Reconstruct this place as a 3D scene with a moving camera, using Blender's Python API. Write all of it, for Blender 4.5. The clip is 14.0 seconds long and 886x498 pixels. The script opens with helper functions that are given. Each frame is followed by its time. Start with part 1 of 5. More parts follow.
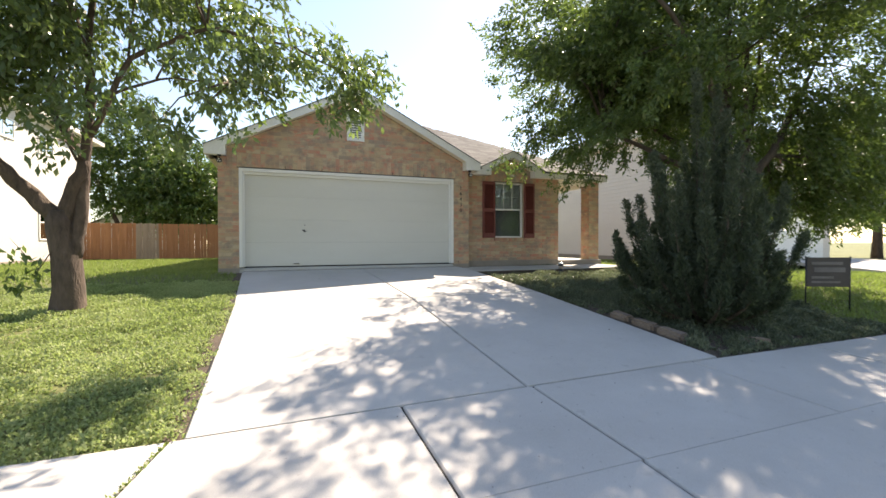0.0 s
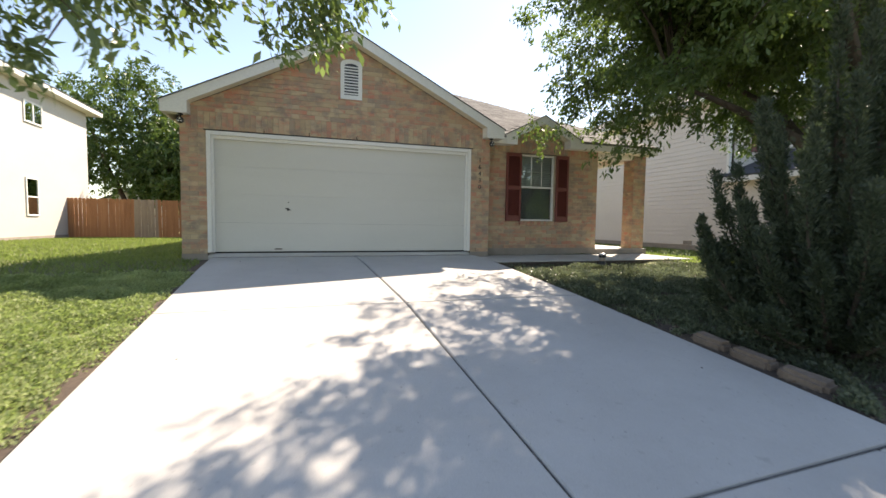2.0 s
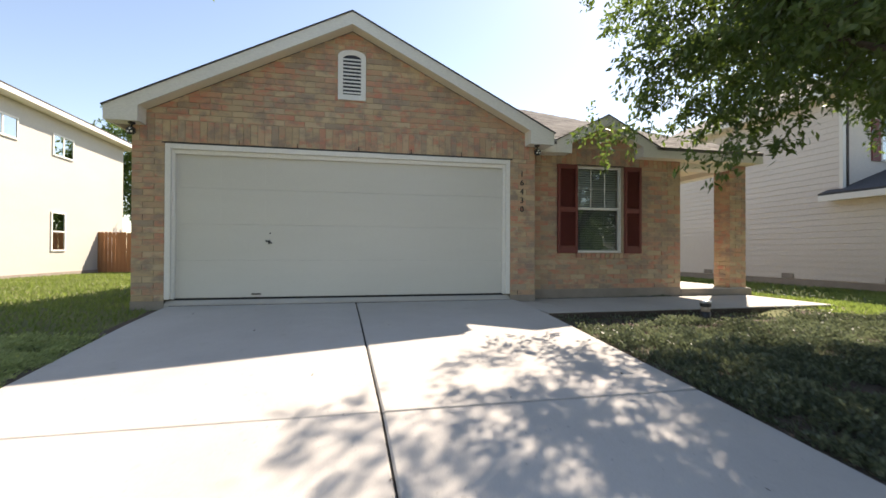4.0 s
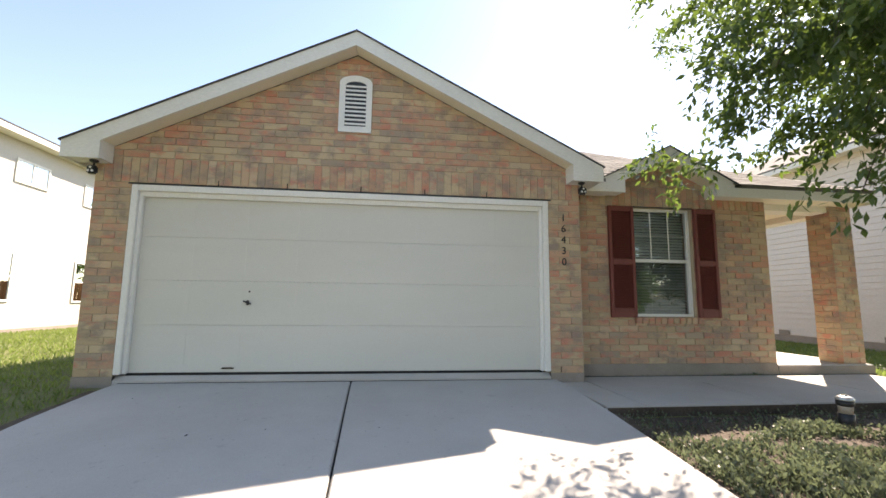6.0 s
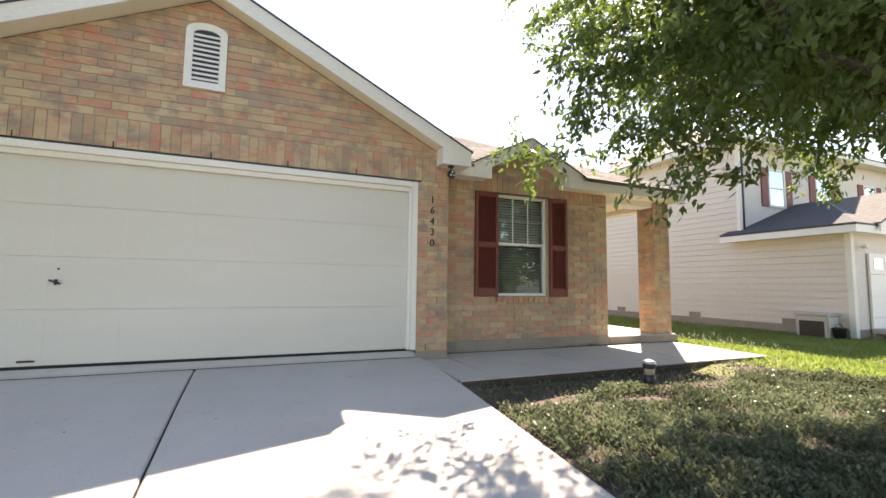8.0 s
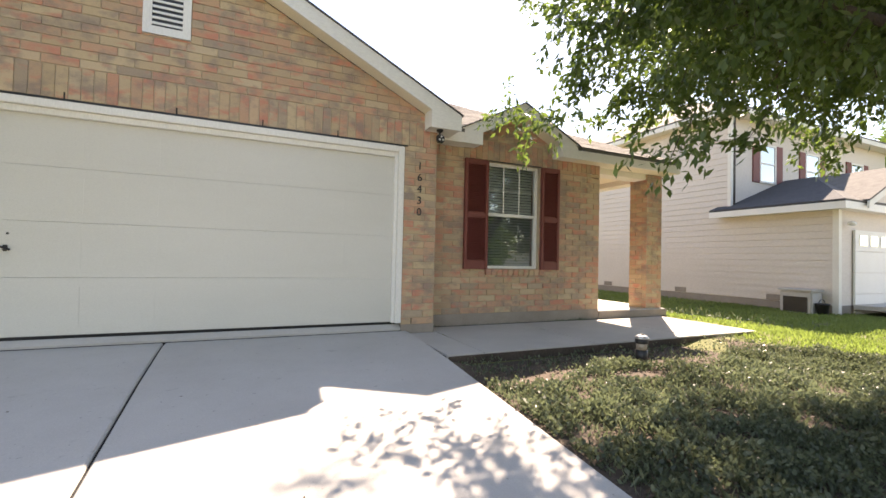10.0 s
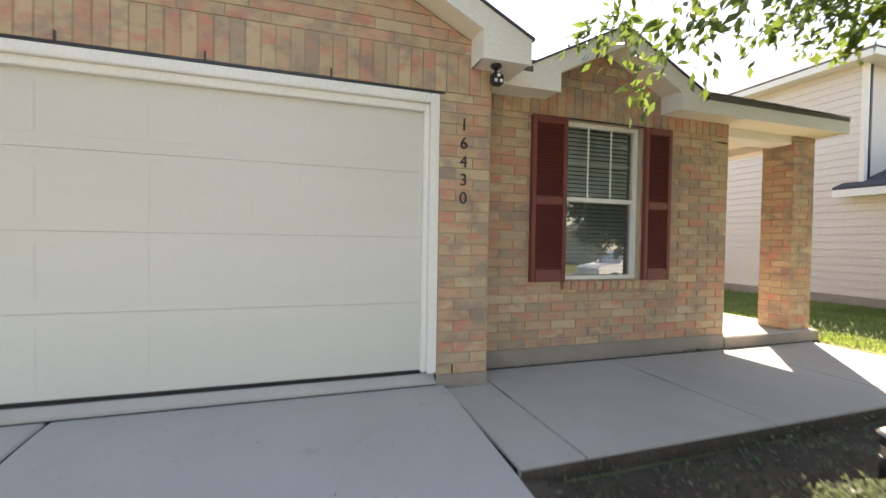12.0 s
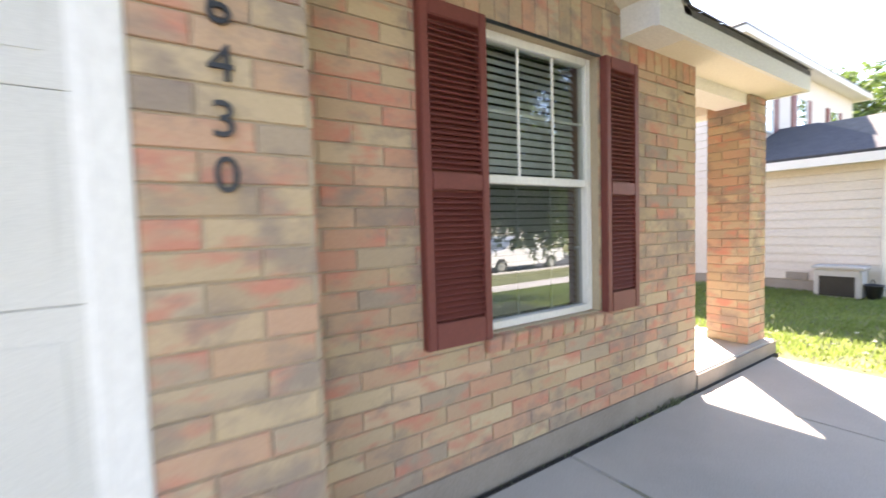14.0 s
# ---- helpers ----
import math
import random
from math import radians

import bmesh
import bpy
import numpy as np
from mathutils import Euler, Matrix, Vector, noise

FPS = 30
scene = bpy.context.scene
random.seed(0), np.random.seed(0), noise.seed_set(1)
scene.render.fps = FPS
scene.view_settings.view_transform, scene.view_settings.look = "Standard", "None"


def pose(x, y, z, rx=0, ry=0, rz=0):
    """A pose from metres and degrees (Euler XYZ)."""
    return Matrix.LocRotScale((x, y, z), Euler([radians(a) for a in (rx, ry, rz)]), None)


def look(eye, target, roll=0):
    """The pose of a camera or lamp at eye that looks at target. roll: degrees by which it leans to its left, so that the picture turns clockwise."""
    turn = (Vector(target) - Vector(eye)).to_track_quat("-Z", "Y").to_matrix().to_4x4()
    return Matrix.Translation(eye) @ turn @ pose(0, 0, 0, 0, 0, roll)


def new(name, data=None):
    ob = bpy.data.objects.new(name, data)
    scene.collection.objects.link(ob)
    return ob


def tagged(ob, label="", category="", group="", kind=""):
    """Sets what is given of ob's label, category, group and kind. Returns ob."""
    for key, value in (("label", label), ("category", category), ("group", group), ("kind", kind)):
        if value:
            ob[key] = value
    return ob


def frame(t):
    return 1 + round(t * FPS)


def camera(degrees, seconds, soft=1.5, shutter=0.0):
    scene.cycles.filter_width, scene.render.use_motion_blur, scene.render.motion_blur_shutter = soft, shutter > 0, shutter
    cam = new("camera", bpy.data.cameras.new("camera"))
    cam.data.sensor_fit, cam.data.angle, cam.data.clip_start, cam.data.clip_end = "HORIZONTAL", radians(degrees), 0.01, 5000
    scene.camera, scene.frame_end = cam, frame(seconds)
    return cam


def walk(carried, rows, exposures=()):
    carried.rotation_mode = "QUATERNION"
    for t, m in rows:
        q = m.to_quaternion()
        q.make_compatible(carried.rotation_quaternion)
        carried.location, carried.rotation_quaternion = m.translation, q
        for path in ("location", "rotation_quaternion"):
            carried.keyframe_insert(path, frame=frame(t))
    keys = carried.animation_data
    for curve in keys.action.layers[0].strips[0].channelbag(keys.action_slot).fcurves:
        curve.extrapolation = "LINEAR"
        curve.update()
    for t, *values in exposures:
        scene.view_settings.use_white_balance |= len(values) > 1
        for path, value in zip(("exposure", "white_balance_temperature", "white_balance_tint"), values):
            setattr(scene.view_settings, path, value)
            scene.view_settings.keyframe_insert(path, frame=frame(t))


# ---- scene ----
cam = camera(92.8, 14.0, soft=1.5, shutter=0.5)
PATH = [
    (0, (0.935, -0.454, 0.544), (1.641, 1.418, 0.514), -0.1),
    (0.5, (1.125, -0.186, 0.615), (1.785, 1.701, 0.565), 1.0),
    (1, (1.248, 0.346, 0.576), (1.955, 2.217, 0.611), 1.4),
    (1.5, (1.479, 0.83, 0.548), (2.164, 2.708, 0.508), 0.3),
    (2, (1.734, 1.27, 0.589), (2.349, 3.17, 0.47), 0.8),
    (2.5, (1.962, 1.772, 0.654), (2.582, 3.671, 0.575), 0.3),
    (3, (2.245, 2.261, 0.684), (2.768, 4.191, 0.635), 1.6),
    (3.5, (2.477, 2.801, 0.692), (2.913, 4.752, 0.641), 0.9),
    (4, (2.678, 3.333, 0.686), (3.079, 5.292, 0.702), 0.2),
    (6.5, (3.207, 4.711, 0.909), (3.428, 6.682, 1.167), 0.8),
    (7, (3.286, 4.698, 0.918), (3.717, 6.638, 1.143), 0.7),
    (7.5, (3.346, 4.669, 0.886), (4.038, 6.535, 1.088), 0.7),
    (10, (3.5, 4.92, 0.826), (4.307, 6.749, 0.87), 1.3),
    (10.5, (3.558, 5.291, 0.947), (4.237, 7.17, 1.032), 0.6),
    (11, (3.736, 5.734, 0.924), (4.37, 7.63, 0.893), 1.0),
    (11.5, (3.981, 6.24, 0.977), (4.583, 8.145, 0.882), 1.4),
    (12, (4.166, 6.772, 1.066), (4.79, 8.672, 1.026), 0.9),
    (12.5, (4.4, 7.287, 1.091), (5.008, 9.191, 1.12), 2.1),
    (13, (4.603, 7.793, 1.129), (5.214, 9.697, 1.15), 1.3),
    (13.5, (4.857, 8.289, 1.172), (5.711, 10.093, 1.047), -0.5),
    (14, (5.225, 8.71, 1.256), (6.337, 10.369, 1.152), -1.7),
]
walk(cam, [(t, look(eye, target, roll)) for t, eye, target, roll in PATH],
     [(0.0, 1.38, 7650, 15), (1.0, 1.34, 7600, 15), (4.0, 1.13, 7550, 16), (6.5, 1.76, 7700, 18), (7.5, 1.92, 7900, 19), (10.0, 1.90, 8200, 21), (11.0, 1.94, 8200, 21), (11.5, 1.88, 8200, 21), (12.5, 2.32, 8000, 20), (13.0, 2.52, 7800, 23), (14.0, 2.8, 7200, 24)])

# ---- light ----
SUN = Vector((0.71, 0.67, 1.0)).normalized()
world = bpy.data.worlds.new("sky")
scene.world = world
world.use_nodes = True
wn = world.node_tree
sky = wn.nodes.new("ShaderNodeTexSky")
sky.sky_type = "NISHITA"
sky.sun_disc = False
sky.sun_elevation = math.asin(SUN.z)
sky.sun_rotation = math.atan2(SUN.x, SUN.y)
sky.air_density, sky.dust_density, sky.ozone_density = 1.0, 0.3, 1.0
wn.nodes["Background"].inputs["Strength"].default_value = 0.12
wn.links.new(sky.outputs[0], wn.nodes["Background"].inputs[0])
sun = new("sun", bpy.data.lights.new("sun", "SUN"))
sun.data.energy, sun.data.angle, sun.data.color = 5.0, radians(0.6), (1.0, 0.95, 0.87)
sun.matrix_world = look(SUN * 60, (0, 0, 0))


# ---- materials ----
def mat(name, rough=0.8, metal=0.0):
    m = bpy.data.materials.new(name)
    m.use_nodes = True
    b = m.node_tree.nodes["Principled BSDF"]
    b.inputs["Roughness"].default_value = rough
    b.inputs["Metallic"].default_value = metal
    return m, m.node_tree, b


def add(nt, kind, **sockets):
    n = nt.nodes.new(kind)
    for k, v in sockets.items():
        n.inputs[k].default_value = v
    return n


def world_coords(nt, scale=(1, 1, 1)):
    g, mp = nt.nodes.new("ShaderNodeNewGeometry"), nt.nodes.new("ShaderNodeMapping")
    mp.inputs["Scale"].default_value = scale
    nt.links.new(g.outputs["Position"], mp.inputs[0])
    return mp.outputs[0]


def noise_tex(nt, vec, scale, detail=4.0, rough=0.6):
    n = add(nt, "ShaderNodeTexNoise", Scale=scale, Detail=detail, Roughness=rough)
    nt.links.new(vec, n.inputs["Vector"])
    return n.outputs["Fac"]


def ramp(nt, fac, stops):
    r = nt.nodes.new("ShaderNodeValToRGB")
    e = r.color_ramp.elements
    while len(e) < len(stops):
        e.new(0.5)
    for i, (p, c) in enumerate(stops):
        e[i].position, e[i].color = p, (*c, 1)
    nt.links.new(fac, r.inputs[0])
    return r.outputs[0]


def mix(nt, fac, a, b, kind="MIX"):
    n = nt.nodes.new("ShaderNodeMix")
    n.data_type, n.blend_type = "RGBA", kind
    for i, v in ((0, fac), (6, a), (7, b)):
        if hasattr(v, "is_linked"):
            nt.links.new(v, n.inputs[i])
        else:
            n.inputs[i].default_value = v if i == 0 else (*v, 1)
    return n.outputs[2]


def bump(nt, bsdf, height, strength=0.3, dist=0.01):
    b = add(nt, "ShaderNodeBump", Strength=strength, Distance=dist)
    nt.links.new(height, b.inputs["Height"])
    nt.links.new(b.outputs[0], bsdf.inputs["Normal"])


def surface(name, dark, light, scale=3.0, rough=0.8, fine=60.0, relief=0.2, dist=0.004, stretch=(1, 1, 1), metal=0.0, lo=0.3, hi=0.7):
    """Two scales of variation: stains between two colours, and fine grain in relief."""
    m, nt, b = mat(name, rough, metal)
    v = world_coords(nt, stretch)
    big = noise_tex(nt, v, scale, 5.0, 0.65)
    small = noise_tex(nt, v, fine, 3.0, 0.7)
    c = ramp(nt, big, [(lo, dark), (hi, light)])
    c = mix(nt, 0.35, c, ramp(nt, small, [(0.3, tuple(x * 0.7 for x in dark)), (0.7, light)]))
    nt.links.new(c, b.inputs["Base Color"])
    bump(nt, b, small, relief, dist)
    return m


def brick_material(name, island=False):
    m, nt, b = mat(name, 0.88)
    if island:
        g = nt.nodes.new("ShaderNodeNewGeometry")
        rnd = g.outputs["Random Per Island"]
    else:
        o = nt.nodes.new("ShaderNodeObjectInfo")
        rnd = o.outputs["Random"]
    tone = ramp(nt, rnd, [(0.0, (0.46, 0.335, 0.20)), (0.16, (0.57, 0.44, 0.275)), (0.30, (0.43, 0.31, 0.195)), (0.42, (0.53, 0.315, 0.205)),
                          (0.52, (0.52, 0.39, 0.24)), (0.64, (0.34, 0.265, 0.20)), (0.74, (0.58, 0.45, 0.29)), (0.88, (0.54, 0.27, 0.175)), (1.0, (0.48, 0.355, 0.215))])
    jump = nt.nodes.new("ShaderNodeMath")
    jump.operation = "MULTIPLY"
    jump.inputs[1].default_value = 17.0
    nt.links.new(rnd, jump.inputs[0])

    def own(scale):
        """Coordinates that start anew on each brick, so that a flash ends at its joint."""
        va = nt.nodes.new("ShaderNodeVectorMath")
        nt.links.new(world_coords(nt, scale), va.inputs[0])
        nt.links.new(jump.outputs[0], va.inputs[1])
        return va.outputs[0]
    flash = noise_tex(nt, own((1, 1, 2.2)), 3.4, 3.0, 0.6)
    red = ramp(nt, flash, [(0.51, (0, 0, 0)), (0.66, (0.85, 0.85, 0.85))])
    c = mix(nt, red, tone, (0.58, 0.205, 0.14))
    smoke = noise_tex(nt, world_coords(nt, (1.3, 1.3, 1.8)), 2.7, 4.0, 0.65)
    grey = ramp(nt, smoke, [(0.48, (0, 0, 0)), (0.64, (0.75, 0.75, 0.75))])
    c = mix(nt, grey, c, (0.235, 0.185, 0.16))
    grain = noise_tex(nt, world_coords(nt), 90.0, 4.0, 0.7)
    c = mix(nt, 0.14, c, ramp(nt, grain, [(0.3, (0.16, 0.11, 0.07)), (0.7, (0.62, 0.47, 0.32))]))
    nt.links.new(c, b.inputs["Base Color"])
    bump(nt, b, grain, 0.35, 0.004)
    return m


def leaf_material(name, dark, light, rough=0.42, through_light=0.35, glow=(0.24, 0.36, 0.05)):
    m, nt, b = mat(name, rough)
    g = nt.nodes.new("ShaderNodeNewGeometry")
    big = noise_tex(nt, world_coords(nt), 0.9, 2.0)
    c = mix(nt, 0.5, ramp(nt, g.outputs["Random Per Island"], [(0.0, dark), (0.75, light), (1.0, tuple(min(1, x * 1.35) for x in light))]),
            ramp(nt, big, [(0.35, dark), (0.65, light)]))
    nt.links.new(c, b.inputs["Base Color"])
    tr = nt.nodes.new("ShaderNodeBsdfTranslucent")
    nt.links.new(mix(nt, 0.5, c, glow), tr.inputs["Color"])
    mx = add(nt, "ShaderNodeMixShader", Fac=through_light)
    nt.links.new(b.outputs[0], mx.inputs[1])
    nt.links.new(tr.outputs[0], mx.inputs[2])
    nt.links.new(mx.outputs[0], nt.nodes["Material Output"].inputs[0])
    return m


BRICK, BRICK_REST = brick_material("brick"), brick_material("brick_joined", True)
MORTAR = surface("mortar", (0.41, 0.325, 0.225), (0.51, 0.415, 0.295), 2.0, 0.95, 140, 0.4)
CONCRETE, cnt_, cbs_ = mat("concrete", 0.85)
cv_ = world_coords(cnt_)
c_small = noise_tex(cnt_, cv_, 120.0, 3.0, 0.7)
c_ = ramp(cnt_, noise_tex(cnt_, cv_, 0.9, 6.0, 0.7), [(0.3, (0.435, 0.412, 0.38)), (0.7, (0.55, 0.526, 0.492))])
c_ = mix(cnt_, 0.3, c_, ramp(cnt_, c_small, [(0.3, (0.32, 0.30, 0.275)), (0.7, (0.57, 0.546, 0.512))]))
c_ = mix(cnt_, ramp(cnt_, noise_tex(cnt_, cv_, 7.0, 3.0, 0.6), [(0.66, (0, 0, 0)), (0.74, (0.3, 0.3, 0.3))]), c_, (0.27, 0.25, 0.22))
c_ = mix(cnt_, ramp(cnt_, noise_tex(cnt_, cv_, 31.0, 2.0, 0.5), [(0.70, (0, 0, 0)), (0.75, (0.5, 0.5, 0.5))]), c_, (0.20, 0.18, 0.16))
cnt_.links.new(c_, cbs_.inputs["Base Color"])
bump(cnt_, cbs_, c_small, 0.25, 0.002)
WALK_CONCRETE = surface("walk_concrete", (0.43, 0.405, 0.366), (0.545, 0.514, 0.468), 1.4, 0.88, 110, 0.3, 0.003)
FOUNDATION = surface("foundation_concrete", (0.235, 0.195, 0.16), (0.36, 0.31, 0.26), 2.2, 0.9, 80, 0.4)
DIRT = surface("dirt", (0.045, 0.033, 0.024), (0.135, 0.098, 0.071), 2.0, 0.95, 40, 0.6, 0.02)
SOIL = surface("soil_and_thatch", (0.09, 0.10, 0.035), (0.20, 0.205, 0.07), 0.7, 0.95, 30, 0.6, 0.02)
ASPHALT = surface("asphalt", (0.045, 0.045, 0.047), (0.075, 0.075, 0.075), 1.2, 0.9, 150, 0.5)
TRIM = surface("white_painted_trim", (0.78, 0.76, 0.70), (0.85, 0.835, 0.785), 1.5, 0.5, 70, 0.08, stretch=(1, 1, 0.3))
DOOR_PAINT = surface("garage_door_paint", (0.61, 0.595, 0.53), (0.68, 0.665, 0.602), 0.8, 0.45, 180, 0.12, 0.002, stretch=(0.35, 1, 1.6))
FASCIA = surface("cream_fascia_paint", (0.76, 0.73, 0.655), (0.83, 0.805, 0.735), 1.2, 0.6, 60, 0.1, stretch=(0.4, 1, 1))
SOFFIT = surface("cream_soffit_paint", (0.80, 0.725, 0.565), (0.85, 0.78, 0.625), 1.2, 0.6, 60, 0.1)
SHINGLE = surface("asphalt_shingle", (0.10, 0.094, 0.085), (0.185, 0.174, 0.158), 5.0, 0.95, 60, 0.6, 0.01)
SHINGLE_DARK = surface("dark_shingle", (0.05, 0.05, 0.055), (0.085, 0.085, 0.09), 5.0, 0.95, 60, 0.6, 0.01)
SHUTTER = surface("maroon_shutter_paint", (0.165, 0.040, 0.031), (0.22, 0.058, 0.045), 2.5, 0.55, 60, 0.08)
SIDING_W = surface("white_siding", (0.50, 0.47, 0.425), (0.58, 0.55, 0.50), 0.7, 0.7, 40, 0.1, stretch=(0.3, 0.3, 1))
SIDING_C = surface("pinkish_cream_siding", (0.64, 0.575, 0.505), (0.73, 0.665, 0.595), 0.7, 0.7, 40, 0.1, stretch=(0.3, 0.3, 1))
FENCE = surface("cedar_fence", (0.24, 0.10, 0.045), (0.42, 0.20, 0.09), 1.6, 0.85, 25, 0.3, stretch=(3, 3, 0.25))
FENCE_GREY = surface("weathered_cedar", (0.22, 0.165, 0.12), (0.36, 0.28, 0.205), 1.6, 0.85, 25, 0.3, stretch=(3, 3, 0.25))
BARK = surface("bark", (0.040, 0.028, 0.021), (0.145, 0.105, 0.078), 9.0, 0.95, 22, 0.9, 0.03, stretch=(1, 1, 0.35))
BARK_DARK = surface("dark_bark", (0.045, 0.034, 0.025), (0.12, 0.09, 0.065), 5.0, 0.95, 22, 0.9, 0.03, stretch=(1, 1, 0.35))
BLACK = surface("black_metal", (0.012, 0.012, 0.013), (0.03, 0.03, 0.032), 3.0, 0.4, 60, 0.1)
BRONZE = surface("bronze_metal", (0.03, 0.02, 0.014), (0.06, 0.04, 0.03), 3.0, 0.4, 60, 0.1, metal=0.6)
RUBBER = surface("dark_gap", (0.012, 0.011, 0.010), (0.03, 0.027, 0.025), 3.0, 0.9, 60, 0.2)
BLIND = surface("white_blind", (0.62, 0.64, 0.62), (0.72, 0.735, 0.72), 2.0, 0.5, 60, 0.05)
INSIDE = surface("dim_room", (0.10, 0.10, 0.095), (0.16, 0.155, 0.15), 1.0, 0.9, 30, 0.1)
STONE = surface("edging_stone", (0.15, 0.112, 0.085), (0.28, 0.215, 0.165), 3.0, 0.95, 40, 0.7, 0.01)
LEAF = leaf_material("ash_leaf", (0.040, 0.068, 0.022), (0.115, 0.165, 0.056), 0.33, 0.45)
LEAF_LEFT = leaf_material("pecan_leaf", (0.056, 0.090, 0.032), (0.150, 0.200, 0.080), 0.30, 0.40)
LEAF_FAR = leaf_material("far_leaf", (0.034, 0.066, 0.018), (0.10, 0.165, 0.045), 0.36, 0.35)
JUNIPER = leaf_material("juniper_scale", (0.026, 0.040, 0.022), (0.082, 0.105, 0.064), 0.55, 0.15)
GRASS = leaf_material("grass", (0.09, 0.125, 0.034), (0.26, 0.305, 0.105), 0.5, 0.55)
WEED = leaf_material("lawn_weed", (0.20, 0.255, 0.09), (0.50, 0.54, 0.27), 0.6, 0.52)
COVER = leaf_material("ground_cover", (0.020, 0.029, 0.015), (0.19, 0.222, 0.135), 0.42, 0.38, (0.20, 0.245, 0.12))


def glass_material(name, tint=(0.8, 0.85, 0.85), mirror=0.5):
    m, nt, b = mat(name, 0.0)
    tp = add(nt, "ShaderNodeBsdfTransparent", Color=(*tint, 1))
    gl = add(nt, "ShaderNodeBsdfGlossy", Color=(0.9, 0.95, 0.95, 1), Roughness=0.01)
    fr = add(nt, "ShaderNodeFresnel", IOR=1.5)
    mm = nt.nodes.new("ShaderNodeMath")
    mm.operation, mm.use_clamp = "MULTIPLY_ADD", True
    nt.links.new(fr.outputs[0], mm.inputs[0])
    mm.inputs[1].default_value, mm.inputs[2].default_value = 1.4, mirror
    mx = nt.nodes.new("ShaderNodeMixShader")
    nt.links.new(mm.outputs[0], mx.inputs[0])
    nt.links.new(tp.outputs[0], mx.inputs[1])
    nt.links.new(gl.outputs[0], mx.inputs[2])
    nt.links.new(mx.outputs[0], nt.nodes["Material Output"].inputs[0])
    return m


GLASS = glass_material("window_glass", (0.88, 0.92, 0.90), 0.10)
GLASS_SCREEN = glass_material("screened_glass", (0.42, 0.44, 0.44), 0.13)
GLASS_FAR = glass_material("far_window_glass", (0.35, 0.4, 0.45), 0.48)


# ---- building blocks ----
def box(bm, x0, x1, y0, y1, z0, z1, bevel=0.0):
    g = bmesh.ops.create_cube(bm, size=1.0, matrix=Matrix.Translation(((x0 + x1) / 2, (y0 + y1) / 2, (z0 + z1) / 2)) @ Matrix.Diagonal((x1 - x0, y1 - y0, z1 - z0, 1)))
    if bevel:
        es = list({e for v in g["verts"] for e in v.link_edges})
        bmesh.ops.bevel(bm, geom=es, offset=bevel, segments=2, affect="EDGES")
    return g["verts"]


def prism(bm, pts, axis, a, b):
    """A polygon, given in the two other axes, pulled out along an axis from a to b."""
    def at(p, d):
        return {"x": (d, p[0], p[1]), "y": (p[0], d, p[1]), "z": (p[0], p[1], d)}[axis]
    lo, hi = [bm.verts.new(at(p, a)) for p in pts], [bm.verts.new(at(p, b)) for p in pts]
    n = len(pts)
    bm.faces.new(lo)
    bm.faces.new(hi[::-1])
    for i in range(n):
        bm.faces.new((lo[i], hi[i], hi[(i + 1) % n], lo[(i + 1) % n]))


def tube(bm, path, radii, sides=8):
    """A tapered tube along points."""
    rings, up = [], Vector((0.31, 0.83, 0.47))
    for i, p in enumerate(path):
        d = (Vector(path[min(i + 1, len(path) - 1)]) - Vector(path[max(i - 1, 0)])).normalized()
        u = d.cross(up).normalized()
        w = d.cross(u)
        rings.append([bm.verts.new(Vector(p) + radii[i] * (math.cos(a) * u + math.sin(a) * w)) for a in [k * math.tau / sides for k in range(sides)]])
    for r0, r1 in zip(rings, rings[1:]):
        for k in range(sides):
            f = bm.faces.new((r0[k], r0[(k + 1) % sides], r1[(k + 1) % sides], r1[k]))
            f.smooth = True
    bm.faces.new(rings[0][::-1])
    bm.faces.new(rings[-1])


def lathe(bm, cx, cy, profile, sides=20):
    rings = [[bm.verts.new((cx + r * math.cos(k * math.tau / sides), cy + r * math.sin(k * math.tau / sides), z)) for k in range(sides)] for r, z in profile]
    for r0, r1 in zip(rings, rings[1:]):
        for k in range(sides):
            f = bm.faces.new((r0[k], r0[(k + 1) % sides], r1[(k + 1) % sides], r1[k]))
            f.smooth = True
    bm.faces.new(rings[0][::-1])
    bm.faces.new(rings[-1])


def mesh_of(name, bm, material):
    bmesh.ops.recalc_face_normals(bm, faces=bm.faces)
    me = bpy.data.meshes.new(name)
    bm.to_mesh(me)
    bm.free()
    me.materials.append(material)
    return me


def part(name, bm, material, parent=None, label=""):
    ob = new(name, mesh_of(name, bm, material))
    ob.parent = parent
    if label:
        tagged(ob, label)
    return ob


def box_part(name, dims, material, parent=None, label="", bevel=0.0):
    bm = bmesh.new()
    box(bm, *dims, bevel=bevel)
    return part(name, bm, material, parent, label)


def thing(name, label, category, group="", kind="", at=(0, 0, 0)):
    ob = tagged(new(name), label, category, group, kind)
    ob.location = at
    return ob


def raw_mesh(name, verts, faces, material, smooth=False):
    me = bpy.data.meshes.new(name)
    me.from_pydata(verts, [], faces)
    me.materials.append(material)
    return me


def fast_mesh(name, co, quads, material):
    """A mesh from arrays of corners and of four-cornered faces."""
    me = bpy.data.meshes.new(name)
    me.vertices.add(len(co))
    me.vertices.foreach_set("co", np.asarray(co, dtype=np.float32).ravel())
    me.loops.add(quads.size)
    me.loops.foreach_set("vertex_index", quads.ravel().astype(np.int32))
    me.polygons.add(len(quads))
    me.polygons.foreach_set("loop_start", np.arange(0, quads.size, 4, dtype=np.int32))
    me.polygons.foreach_set("loop_total", np.full(len(quads), 4, dtype=np.int32))
    me.update(calc_edges=True)
    me.materials.append(material)
    return me


